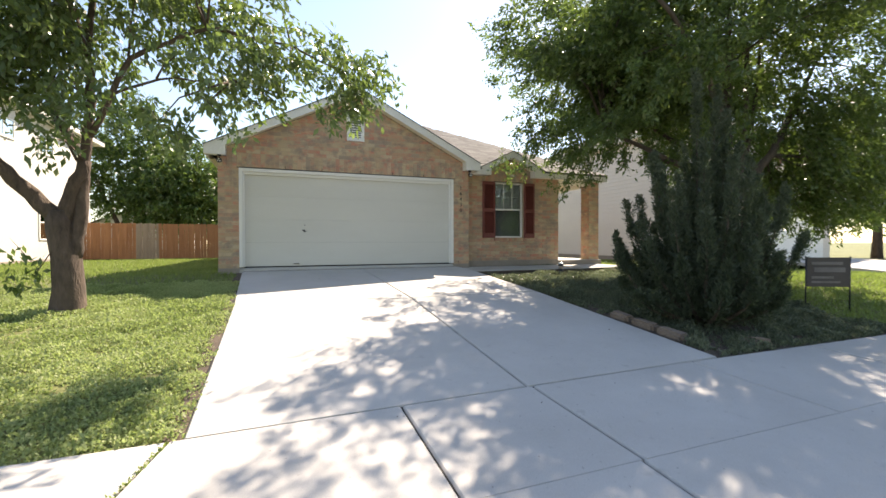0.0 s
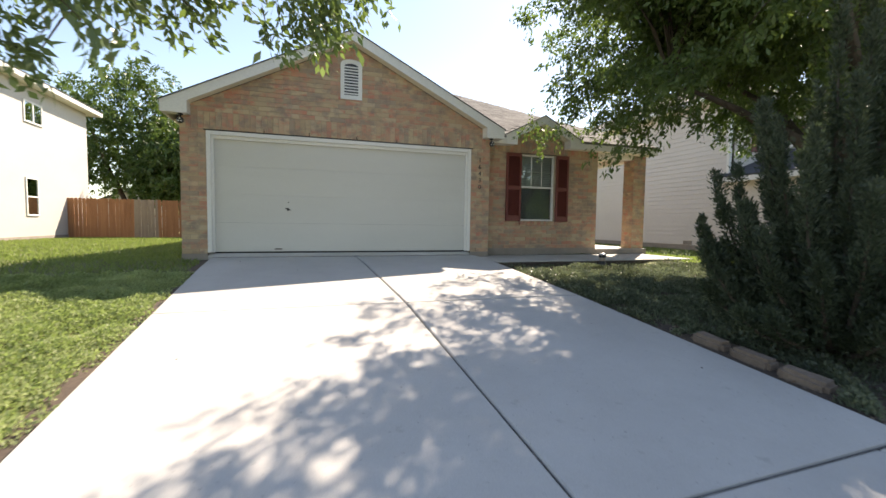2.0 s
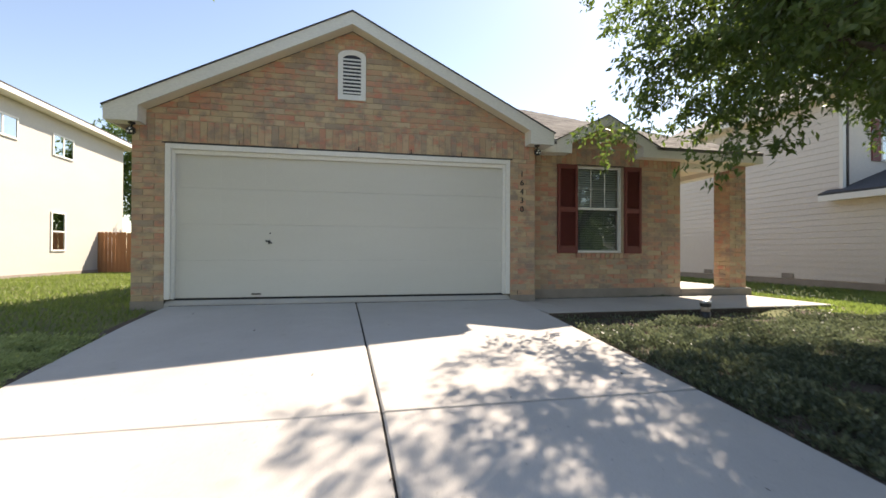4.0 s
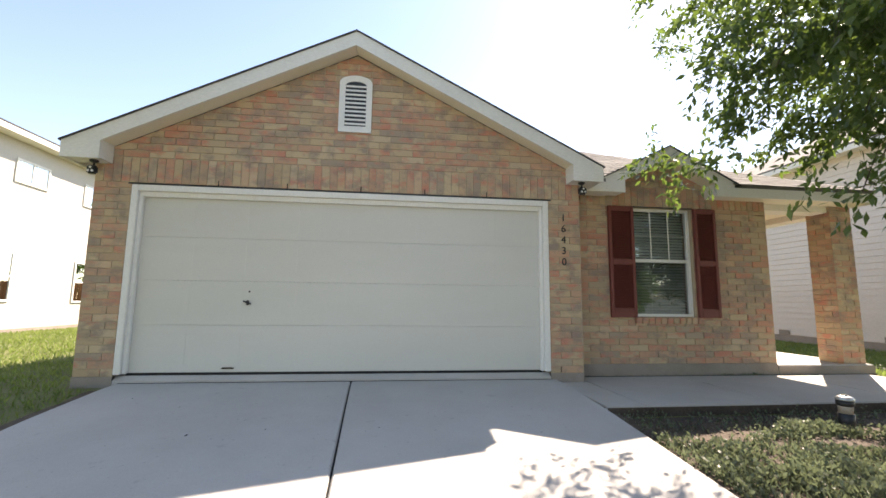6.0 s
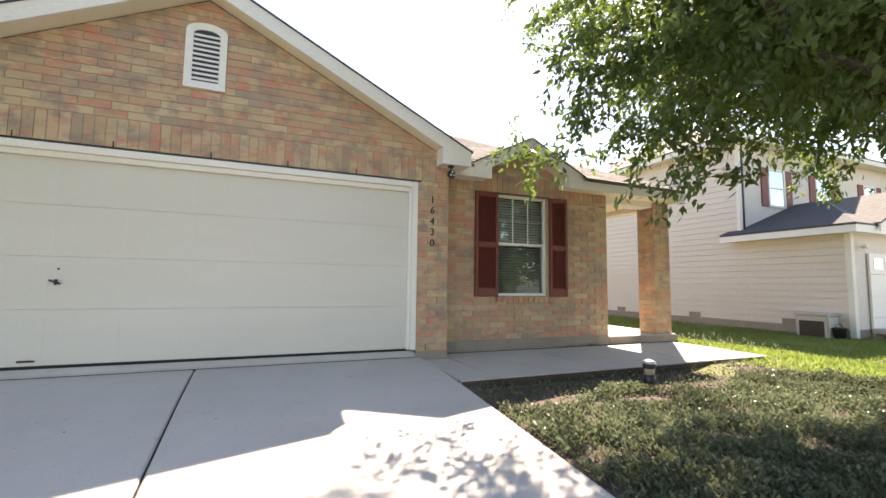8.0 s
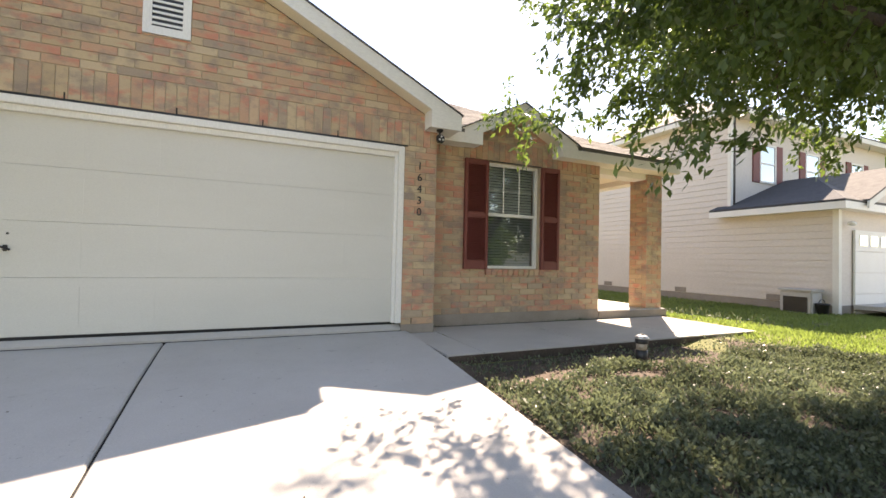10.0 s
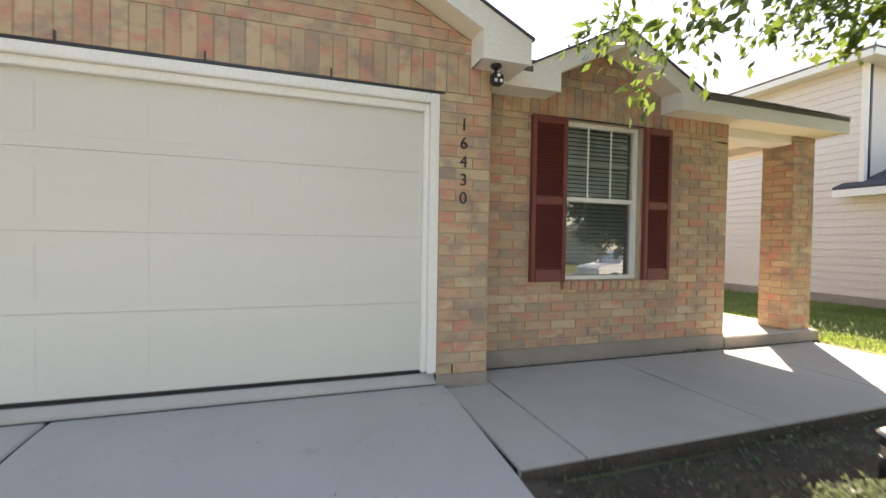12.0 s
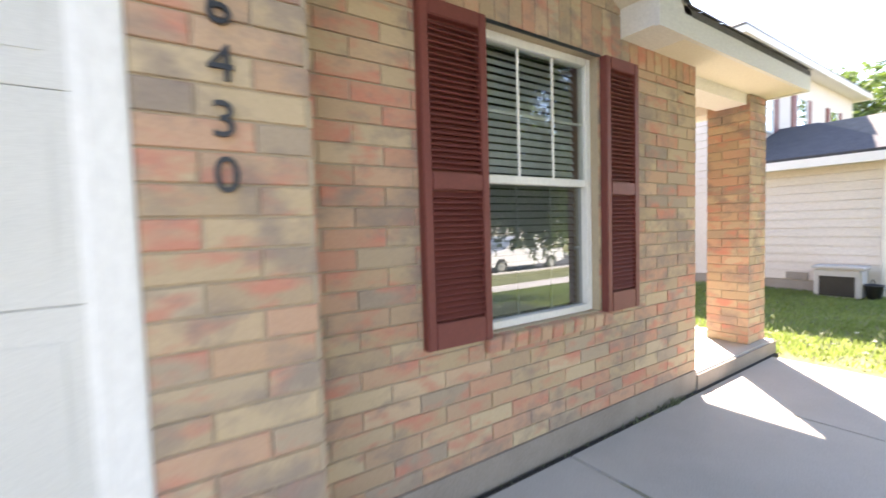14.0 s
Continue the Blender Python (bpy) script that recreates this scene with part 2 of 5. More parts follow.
def gz(y):
    """Height of the driveway and the ground along the walk towards the house."""
    return float(np.interp(y, (-40, -9, -2.6, -0.5, 1.4, 2.7, 6, 8.7, 9.75, 12, 25), (-1.0, -1.05, -1.02, -0.93, -0.79, -0.74, -0.34, -0.14, -0.09, -0.14, -0.25)))


def ground_z(x, y):
    s = min(max((x - 10.3) / 2.6, 0), 1)
    dip = 0.08 * math.exp(-((y - 8.7) / 0.5) ** 2) if 5.3 < x < 9.0 and y < 8.9 else 0.0
    return gz(y) * (1 - s) + min(gz(y), -0.36) * s - dip


# ---- ground, drive, road ----
def build_ground():
    xs = sorted({*np.linspace(-14, 22, 73), -500, -200, -80, -40, -25, 30, 45, 80, 200, 500})
    ys = sorted({*np.linspace(-2.6, 14, 60), -500, -150, -60, -30, -16, -9.6, -9.5, -2.7, 17, 20, 25, 32, 50, 90, 200, 500})
    vs, fs = [], []
    for y in ys:
        for x in xs:
            drop = 0.16 if -9.55 < y < -2.65 else 0.0
            near = -14 <= x <= 22 and -2.6 <= y <= 14
            wob = 0.03 * noise.noise((x * 0.7, y * 0.7, 3.0)) if near and not (-0.4 < x < 10.5) else 0
            vs.append((x, y, ground_z(x, y) - 0.045 - drop + wob))
    n = len(xs)
    for j in range(len(ys) - 1):
        for i in range(n - 1):
            k = j * n + i
            fs.append((k, k + 1, k + n + 1, k + n))
    tagged(new("ground", raw_mesh("ground", vs, fs, SOIL)), "brown-green soil with thatch under the lawns", "ground", kind="structure")


def slab(name, corners, parent, material=CONCRETE, steps=8, thick=0.12, lift=0.0, label=""):
    """A slab with four corners (x, y), following the slope, with a softened top edge."""
    bm = bmesh.new()
    (ax, ay), (bx, by), (cx, cy), (dx, dy) = corners
    rows = []
    for i in range(steps + 1):
        s = i / steps
        l = (ax + (dx - ax) * s, ay + (dy - ay) * s)
        r = (bx + (cx - bx) * s, by + (cy - by) * s)
        row = []
        for u, drop in ((0, thick), (0, 0.012), (0.012 / max(r[0] - l[0], 0.1), 0), (1 - 0.012 / max(r[0] - l[0], 0.1), 0), (1, 0.012), (1, thick)):
            x, y = l[0] + (r[0] - l[0]) * u, l[1] + (r[1] - l[1]) * u
            row.append(bm.verts.new((x, y, gz(y) + lift - drop)))
        rows.append(row)
    for r0, r1 in zip(rows, rows[1:]):
        for k in range(5):
            bm.faces.new((r0[k], r0[k + 1], r1[k + 1], r1[k]))
    bm.faces.new(rows[0])
    bm.faces.new(rows[-1])
    return part(name, bm, material, parent, label)


build_ground()
drive = thing("driveway", "pale concrete driveway in large panels with dark joints", "driveway", kind="structure")
G = 0.008
slab("panel", [(0.27, 6.07), (2.84 - G, 6.07), (2.67 - G, 9.975), (0.065, 9.975)], drive, steps=24)
slab("panel", [(2.84 + G, 6.074), (5.20, 6.074), (5.246, 9.975), (2.67 + G, 9.975)], drive, steps=24)
slab("panel", [(0.31, 2.72), (2.95 - G, 2.78), (2.84 - G, 6.055), (0.27, 6.055)], drive)
slab("panel", [(2.95 + G, 2.78), (5.42, 2.84), (5.20, 6.048), (2.84 + G, 6.048)], drive)
slab("apron", [(-1.2, -2.55), (2.98 - G, -2.55), (2.98 - G, 1.509), (0.10, 1.509)], drive)
slab("apron", [(2.98 + G, -2.55), (7.0, -2.55), (5.8, 1.509), (2.98 + G, 1.509)], drive)
walkway = thing("pavement", "pale concrete pavement along the street, in panels", "pavement", kind="structure")
edges = [-26, -23, -20, -17, -14, -11, -8.5, -6, -3.6, -1.4, 0.22, 1.79, 3.0, 5.0, 7.0, 9.0, 11, 13.5, 16, 19, 22, 25, 28]
for a, b in zip(edges, edges[1:]):
    lean = {0.22: -0.26}
    slab("panel", [(a + G + lean.get(a, 0), 1.515), (b - G + lean.get(b, 0), 1.515), (b - G, 2.697 + 0.02 * min(max(b, 0), 5)), (a + G, 2.697 + 0.02 * min(max(a, 0), 5))], walkway, steps=2)
road = thing("road", "grey asphalt residential street", "road", kind="structure")
box_part("surface", (-300, 300, -9.2, -2.9, -1.5, -1.14), ASPHALT, road)
for y0, y1 in ((-2.9, -2.57), (-9.53, -9.2)):
    box_part("kerb", (-300, 300, y0, y1, -1.5, -1.0), CONCRETE, road, "concrete kerb", bevel=0.03)

slab("joint_filler", [(0.33, 1.6), (5.3, 1.6), (5.19, 9.965), (0.1, 9.965)], drive, RUBBER, 24, 0.1, -0.022, "dark joint filler")
slab("joint_filler", [(-25, 1.53), (27, 1.53), (27, 2.66), (-25, 2.66)], walkway, RUBBER, 3, 0.1, -0.022, "dark joint filler")
# front walk in front of the window, and the porch
walk_slab = thing("front_walk", "grey concrete walk leading to the porch", "path", kind="structure")
for a, b in ((5.262, 5.676), (5.683, 7.195), (7.203, 8.84), (8.848, 10.25)):
    bm = bmesh.new()
    box(bm, a, b, 8.74, 10.36, -0.32, -0.135, bevel=0.006)
    part("panel", bm, WALK_CONCRETE, walk_slab)
box_part("soiled_edge", (5.27, 10.25, 8.734, 8.738, -0.32, -0.150), DIRT, walk_slab, "dirt-stained slab edge")
box_part("joint_filler", (5.25, 10.2, 8.77, 10.37, -0.3, -0.155), RUBBER, walk_slab, "dark joint filler")
porch = thing("porch_floor", "raised concrete porch slab", "porch", kind="structure")
box_part("slab", (8.80, 10.425, 10.385, 13.2, -0.4, 0.0), CONCRETE, porch, bevel=0.012)
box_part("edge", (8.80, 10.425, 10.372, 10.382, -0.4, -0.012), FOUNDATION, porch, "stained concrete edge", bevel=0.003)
box_part("wall_joint", (5.63, 10.40, 10.343, 10.371, -0.2, -0.132), RUBBER, walk_slab, "dark gap along the foundation")
lip = thing("garage_sill", "grey concrete lip under the garage door", "sill", kind="structure")
bm = bmesh.new()
prism(bm, [(9.995, -0.3), (10.3, -0.3), (10.3, -0.022), (10.06, -0.022), (9.995, -0.068)], "x", 0.002, 5.178)
part("slab", bm, WALK_CONCRETE, lip)
box_part("joint_filler", (0.07, 5.178, 9.974, 9.994, -0.3, gz(9.98) + 0.004), RUBBER, lip, "dark expansion joint")

# ---- the brick house ----
GX0, GX1, GY, WY = -0.42, 5.62, 10.0, 10.40
PX, RS = 2.60, 0.5
COURSE, BLEN = 0.088, 0.29


def clip(poly, a, b, c):
    """The piece of a polygon where a*x + b*z <= c."""
    out = []
    for i, p in enumerate(poly):
        q = poly[(i + 1) % len(poly)]
        dp, dq = a * p[0] + b * p[1] - c, a * q[0] + b * q[1] - c
        if dp <= 0:
            out.append(p)
        if dp * dq < 0:
            s = dp / (dp - dq)
            out.append((p[0] + s * (q[0] - p[0]), p[1] + s * (q[1] - p[1])))
    return out


def minus(rects, hole):
    x0, x1, z0, z1 = hole
    out = []
    for a, b, c, d in rects:
        if b <= x0 or a >= x1 or d <= z0 or c >= z1:
            out.append((a, b, c, d))
            continue
        for r in ((a, min(b, x0), c, d), (max(a, x1), b, c, d), (max(a, x0), min(b, x1), c, min(d, z0)), (max(a, x0), min(b, x1), max(c, z1), d)):
            if r[1] - r[0] > 0.03 and r[3] - r[2] > 0.02:
                out.append(r)
    return out


def courses(x0, x1, z0, z1, shift=0.0):
    """Running bond over a rectangle."""
    out, z, row = [], z0, 0
    while z < z1 - 0.02:
        x = x0 - BLEN * (0.5 if row % 2 else 0) - shift
        while x < x1 - 0.02:
            a, b = max(x, x0), min(x + BLEN, x1)
            if b - a > 0.035:
                out.append((a, b, z, min(z + COURSE, z1)))
            x += BLEN
        z += COURSE
        row += 1
    return out


def soldiers(x0, x1, z0, z1):
    n = max(1, round((x1 - x0) / 0.098))
    w = (x1 - x0) / n
    return [(x0 + i * w, x0 + (i + 1) * w, z0, z1) for i in range(n)]


def brick_geometry(poly, proud=0.0085, joint=0.0035, ch=0.0028):
    """Corners and faces of one brick: a chamfered face standing proud of the mortar, facing -y."""
    cx = sum(p[0] for p in poly) / len(poly)
    cz = sum(p[1] for p in poly) / len(poly)

    def shrink(d):
        out = []
        for x, z in poly:
            out.append((x - math.copysign(min(d, abs(x - cx) * 0.6), x - cx), z - math.copysign(min(d, abs(z - cz) * 0.6), z - cz)))
        return out
    n = len(poly)
    vs = [(x, 0.004, z) for x, z in shrink(joint)] + [(x, -proud + ch, z) for x, z in shrink(joint)] + [(x, -proud, z) for x, z in shrink(joint + ch)]
    fs = []
    for r in (0, n):
        for i in range(n):
            fs.append((r + i, r + (i + 1) % n, r + n + (i + 1) % n, r + n + i))
    fs.append(tuple(range(2 * n, 3 * n)))
    return vs, fs


BRICK_JOBS = []


def lay_bricks(polys, parent, m, near):
    """Bricks of one wall face: m places the face; those for which near(x, z) holds are parts, the others one joined part."""
    BRICK_JOBS.append((polys, parent, m, near))


def finish_bricks():
    cache = {}
    rng = random.Random(5)
    for polys, parent, m, near in BRICK_JOBS:
        rv, rf = [], []
        count = 0
        for poly in polys:
            cx, cz = sum(p[0] for p in poly) / len(poly), sum(p[1] for p in poly) / len(poly)
            local = [(x - cx, z - cz) for x, z in poly]
            off = rng.uniform(-0.002, 0.002)
            if near(cx, cz) and count < 298:
                key = tuple(round(v, 3) for p in local for v in p)
                if key not in cache:
                    vs, fs = brick_geometry(local)
                    cache[key] = raw_mesh("brick", vs, fs, BRICK)
                ob = new("brick", cache[key])
                ob.parent = parent
                ob.matrix_local = m @ Matrix.Translation((cx, off, cz))
                count += 1
            else:
                vs, fs = brick_geometry(local)
                k = len(rv)
                rv += [tuple(m @ Vector((x + cx, y + off, z + cz))) for x, y, z in vs]
                rf += [tuple(i + k for i in f) for f in fs]
        if rv:
            ob = new("brickwork", raw_mesh("brickwork", rv, rf, BRICK_REST))
            ob.parent = parent
            tagged(ob, kind="stuff")


# garage front wall: backing with the door opening cut out, and its bricks
wall_g = thing("wall_garage", "mottled tan and red brick garage gable wall", "brick wall", kind="structure")
bm = bmesh.new()


def rake_z(x, top=4.10):
    return top - RS * abs(x - PX)


prism(bm, [(GX0, -0.3), (0.0, -0.3), (0.0, 2.25), (5.18, 2.25), (5.18, -0.3), (GX1, -0.3), (GX1, rake_z(GX1)), (PX, 4.10), (GX0, rake_z(GX0))], "y", GY, GY + 0.22)
part("backing", bm, MORTAR, wall_g, "tan mortar")
bm = bmesh.new()
box(bm, GX0 - 0.004, 0.0, GY - 0.012, GY + 0.2, -0.3, -0.02)
box(bm, 5.18, GX1 + 0.004, GY - 0.012, GY + 0.2, -0.3, -0.02)
part("foundation", bm, FOUNDATION, wall_g, "grey concrete footing")
rects = courses(GX0, 0.0, -0.02, 2.25) + courses(5.18, GX1, -0.02, 2.25, 0.15) + soldiers(GX0, GX1, 2.25, 2.565) + courses(GX0, GX1, 2.565, 4.05)
rects = minus(rects, (2.385, 2.805, 3.03, 3.80))
polys = []
for a, b, c, d in rects:
    p = [(a, c), (b, c), (b, d), (a, d)]
    p = clip(clip(p, RS, 1, 4.10 + RS * PX), -RS, 1, 4.10 - RS * PX)
    if len(p) >= 3 and max(q[0] for q in p) - min(q[0] for q in p) > 0.03:
        polys.append(p)
lay_bricks(polys, wall_g, Matrix.Translation((0, GY, 0)), lambda x, z: z < 2.6 or x > 1.9)
# lintel
bm = bmesh.new()
box(bm, -0.04, 5.22, GY - 0.012, GY + 0.05, 2.232, 2.25)
part("lintel", bm, BLACK, wall_g, "thin dark steel lintel")
for x in (0.98, 1.795, 2.703, 3.52, 4.34):
    box_part("weep_hole", (x - 0.006, x + 0.006, GY - 0.0105, GY + 0.01, 2.252, 2.315), RUBBER, wall_g, "dark open joint")
box_part("weep_hole", (5.31, 5.318, GY - 0.0105, GY + 0.01, -0.01, 0.06), RUBBER, wall_g, "dark open joint")

# side wall of the garage jog, and the outer walls
side = thing("wall_sides", "brick and plain side walls of the house", "wall", kind="structure")
box_part("left_wall", (GX0, GX0 + 0.2, GY + 0.22, 24, -0.4, 2.55), MORTAR, side)
box_part("jog_wall", (GX1 - 0.2, GX1, GY + 0.22, 24, -0.4, 2.55), MORTAR, side)
box_part("right_wall", (10.14, 10.34, 13.0, 24, -0.4, 2.5), MORTAR, side)
box_part("back_wall", (GX0, 10.34, 24, 24.2, -0.4, 2.5), MORTAR, side)
box_part("entry_wall", (8.6, 10.14, 13.0, 13.2, -0.4, 2.55), FASCIA, side)
box_part("entry_side", (8.60, 8.80, 10.62, 13.0, -0.4, 2.55), MORTAR, side)
TO_SIDE = Matrix.Rotation(radians(90), 4, "Z")
lay_bricks([[(a, c), (b, c), (b, d), (a, d)] for a, b, c, d in courses(0, 0.40, -0.02, 2.6)], side, Matrix.Translation((GX1, GY, 0)) @ TO_SIDE, lambda x, z: True)
lay_bricks([[(a, c), (b, c), (b, d), (a, d)] for a, b, c, d in courses(0, 2.5, 0.03, 2.5)], side, Matrix.Translation((8.80, WY, 0)) @ TO_SIDE, lambda x, z: x < 1.2)

# window wall
wall_f = thing("wall_front", "mottled tan and red brick wall round the window", "brick wall", kind="structure")
WX0, WX1, WZ0, WZ1 = 6.62, 7.56, 0.69, 2.29
bm = bmesh.new()
for r in minus([(GX1, 8.80, -0.3, 3.05)], (WX0, WX1, WZ0, WZ1)):
    p = clip(clip([(r[0], r[2]), (r[1], r[2]), (r[1], r[3]), (r[0], r[3])], RS, 1, 3.01 + RS * 7.09), -RS, 1, 3.01 - RS * 7.09)
    if len(p) > 2:
        prism(bm, p, "y", WY, WY + 0.22)
part("backing", bm, MORTAR, wall_f, "tan mortar")
box_part("foundation", (GX1, 8.797, WY - 0.014, WY + 0.2, -0.4, 0.03), FOUNDATION, wall_f, "grey concrete footing")
rects = courses(GX1, 8.80, 0.03, 2.24) + courses(GX1, 8.80, 2.24, 2.3) + soldiers(GX1, 8.80, 2.3, 2.60) + courses(6.2, 8.0, 2.60, 3.04)
rects = minus(minus(rects, (WX0, WX1, WZ0, WZ1)), (WX0 - 0.02, WX1 + 0.06, 0.60, 0.69))
polys = []
for a, b, c, d in rects:
    p = [(a, c), (b, c), (b, d), (a, d)]
    if c >= 2.59:
        p = clip(clip(p, RS, 1, 3.0 + RS * 7.09), -RS, 1, 3.0 - RS * 7.09)
    if len(p) >= 3:
        polys.append(p)
lay_bricks(polys, wall_f, Matrix.Translation((0, WY, 0)), lambda x, z: x > 6.0 or z < 1.5)

# porch post
post = thing("porch_post", "square tan and red brick porch post", "pillar", kind="structure")
PX0, PX1, PY0, PY1 = 10.00, 10.39, 10.46, 10.85
box_part("core", (PX0 + 0.01, PX1 - 0.01, PY0 + 0.01, PY1 - 0.01, 0.0, 2.445), MORTAR, post)
post_bricks = [[(a, c), (b, c), (b, d), (a, d)] for a, b, c, d in courses(0, 0.39, 0.0, 2.445)]
for k, origin in enumerate(((PX0, PY0), (PX1, PY0), (PX1, PY1), (PX0, PY1))):
    lay_bricks(post_bricks, post, Matrix.Translation((*origin, 0)) @ Matrix.Rotation(radians(90 * k), 4, "Z") @ Matrix.Translation((0, 0.01, 0)), (lambda x, z: True) if k in (0, 3) else (lambda x, z: False))


# ---- roofs and eaves ----
def roof_sheet(bm, pts, thick=0.05):
    """A flat piece of roof with thickness, hanging down from its top corners."""
    top = [bm.verts.new(p) for p in pts]
    low = [bm.verts.new((p[0], p[1], p[2] - thick)) for p in pts]
    bm.faces.new(top)
    bm.faces.new(low[::-1])
    n = len(pts)
    for i in range(n):
        bm.faces.new((top[i], low[i], low[(i + 1) % n], top[(i + 1) % n]))


EX0, EX1, GFY, FY, EZ = -0.65, 10.44, 9.74, 10.13, 2.60
RCX = (EX0 + EX1) / 2
RH = (RCX - EX0) * RS
roof = thing("roof", "brown-grey shingled hip roof with two front gables", "roof", kind="structure")
bm = bmesh.new()
D = 0.03
run = RCX - EX0
front_y, back_y = FY, 24.3
a, b, c, d = (EX0, front_y, EZ + D), (EX1, front_y, EZ + D), (EX1, back_y, EZ + D), (EX0, back_y, EZ + D)
e, f = (RCX, front_y + run, EZ + RH + D), (RCX, back_y - run, EZ + RH + D)
notch = [(7.09 - 1.0, front_y, EZ + D), (7.09, front_y + (3.17 - EZ - D) / RS, 3.17), (7.09 + 1.0, front_y, EZ + D)]
for poly in ([a, *notch, b, e], [b, c, f, e], [c, d, f], [d, a, e, f]):
    roof_sheet(bm, poly)
part("hip_roof", bm, SHINGLE, roof)
bm = bmesh.new()
gp = 4.293
back = FY + (gp - EZ) / RS
gx1 = 2 * PX - EX0
roof_sheet(bm, [(EX0 - 0.02, GFY - 0.02, gp - RS * (PX - EX0 + 0.02)), (PX, GFY - 0.02, gp), (PX, back, gp), (EX0 - 0.02, FY + 0.1, gp - RS * (PX - EX0 + 0.02))], 0.016)
roof_sheet(bm, [(PX, GFY - 0.02, gp), (gx1 + 0.02, GFY - 0.02, gp - RS * (gx1 + 0.02 - PX)), (gx1 + 0.02, FY + 0.1, gp - RS * (gx1 + 0.02 - PX)), (PX, back, gp)], 0.016)
part("garage_gable_roof", bm, SHINGLE_DARK, roof)
bm = bmesh.new()
sp, SX, half = 3.173, 7.09, 1.05
back = FY + (sp - EZ) / RS
roof_sheet(bm, [(SX - half, FY - 0.02, sp - RS * half), (SX, FY - 0.02, sp), (SX, back, sp), (SX - half, FY + 0.03, sp - RS * half)], 0.016)
roof_sheet(bm, [(SX, FY - 0.02, sp), (SX + half, FY - 0.02, sp - RS * half), (SX + half, FY + 0.03, sp - RS * half), (SX, back, sp)], 0.016)
part("small_gable_roof", bm, SHINGLE_DARK, roof)


SHINGLE_TAB, tnt, tb = mat("shingle_tabs", 0.95)
tg = tnt.nodes.new("ShaderNodeNewGeometry")
t_grain = noise_tex(tnt, world_coords(tnt), 70.0, 3.0, 0.7)
tc_ = ramp(tnt, tg.outputs["Random Per Island"], [(0.0, (0.085, 0.079, 0.070)), (0.5, (0.135, 0.127, 0.115)), (1.0, (0.20, 0.188, 0.172))])
tnt.links.new(mix(tnt, 0.3, tc_, ramp(tnt, t_grain, [(0.3, (0.06, 0.055, 0.05)), (0.7, (0.24, 0.225, 0.205))])), tb.inputs["Base Color"])
bump(tnt, tb, t_grain, 0.5, 0.006)


def shingle_tabs():
    """Overlapping tabs on the front slope of the hip roof, left out under the two gables."""
    rng_ = random.Random(2)
    vs, fs = [], []
    d, row = 0.0, 0
    while d < run - 0.3:
        x = EX0 + d + (0.15 if row % 2 else 0.0)
        while x < EX1 - d - 0.1:
            y, z = FY - 0.015 + d, EZ + D + RS * d
            x1 = min(x + 0.296, EX1 - d)
            cx_ = (x + x1) / 2
            if gp - RS * abs(cx_ - PX) < z + 0.03 and 3.173 - RS * abs(cx_ - 7.09) < z + 0.03:
                k, up_ = len(vs), 0.006 + rng_.uniform(0, 0.004)
                y1, z1 = y + 0.155, z + 0.155 * RS
                vs += [(x, y, z - 0.002), (x1, y, z - 0.002), (x1, y, z + up_), (x, y, z + up_), (x1, y1, z1 + 0.001), (x, y1, z1 + 0.001)]
                fs += [(k, k + 1, k + 2, k + 3), (k + 3, k + 2, k + 4, k + 5)]
            x += 0.30
        d += 0.128
        row += 1
    ob = new("shingle_courses", raw_mesh("shingle_courses", vs, fs, SHINGLE_TAB))
    ob.parent = roof
    tagged(ob, kind="stuff")


shingle_tabs()


def gable_trim(cx, peak, halves, y, wall_y, depth, inner, box_low, parent, wall_lift=-0.035):
    """Fascia boards of a gable with boxed returns, and the sloped soffits behind them."""
    for s, half in zip((-1, 1), halves):
        end = peak - RS * half
        bm = bmesh.new()
        prism(bm, [(cx, peak), (cx + s * half, end), (cx + s * half, box_low), (cx + s * inner, box_low), (cx + s * inner, peak - RS * inner - depth), (cx, peak - depth)], "y", y, y + 0.03)
        part("fascia", bm, FASCIA, parent)
        bm = bmesh.new()
        xi, zi, zc = cx + s * inner, peak - RS * inner - depth, peak - depth
        ring = [(cx, y + 0.03, zc + 0.012), (xi, y + 0.03, zi + 0.012), (xi, wall_y, zi + wall_lift), (cx, wall_y, zc + wall_lift)]
        roof_sheet(bm, [(p, q, r + 0.015) for p, q, r in ring], 0.015)
        part("soffit", bm, SOFFIT, parent)
        x0, x1 = sorted((cx + s * inner, cx + s * half))
        bm = bmesh.new()
        box(bm, x0 + 0.004, x1 - 0.004, y + 0.03, wall_y + (0.5 if s * half > 2 else 0.0), box_low + 0.012, box_low + 0.03)
        xi = cx + s * inner
        box(bm, *sorted((xi, xi + s * 0.02)), y + 0.03, wall_y, box_low + 0.012, peak - RS * inner - depth + 0.03)
        part("return_box", bm, FASCIA, parent)


eaves = thing("eaves", "cream painted fascia boards and soffits", "eaves", kind="structure")
gable_trim(PX, 4.275, (3.25, 3.25), GFY, GY, 0.185, 2.84, 2.455, eaves, 0.02)
gable_trim(SX, 3.155, (1.0, 1.1), FY, WY, 0.18, 0.71, 2.44, eaves, 0.02)
bm = bmesh.new()
box(bm, SX + 1.098, EX1, FY + 0.002, FY + 0.032, 2.44, EZ + 0.005)
part("fascia", bm, FASCIA, eaves)
bm = bmesh.new()
box(bm, EX1 - 0.03, EX1, FY + 0.032, 24.3, 2.44, EZ + 0.005)
box(bm, EX0, EX0 + 0.03, GFY + 0.03, 24.3, 2.455, 2.648)
part("fascia", bm, FASCIA, eaves)
bm = bmesh.new()
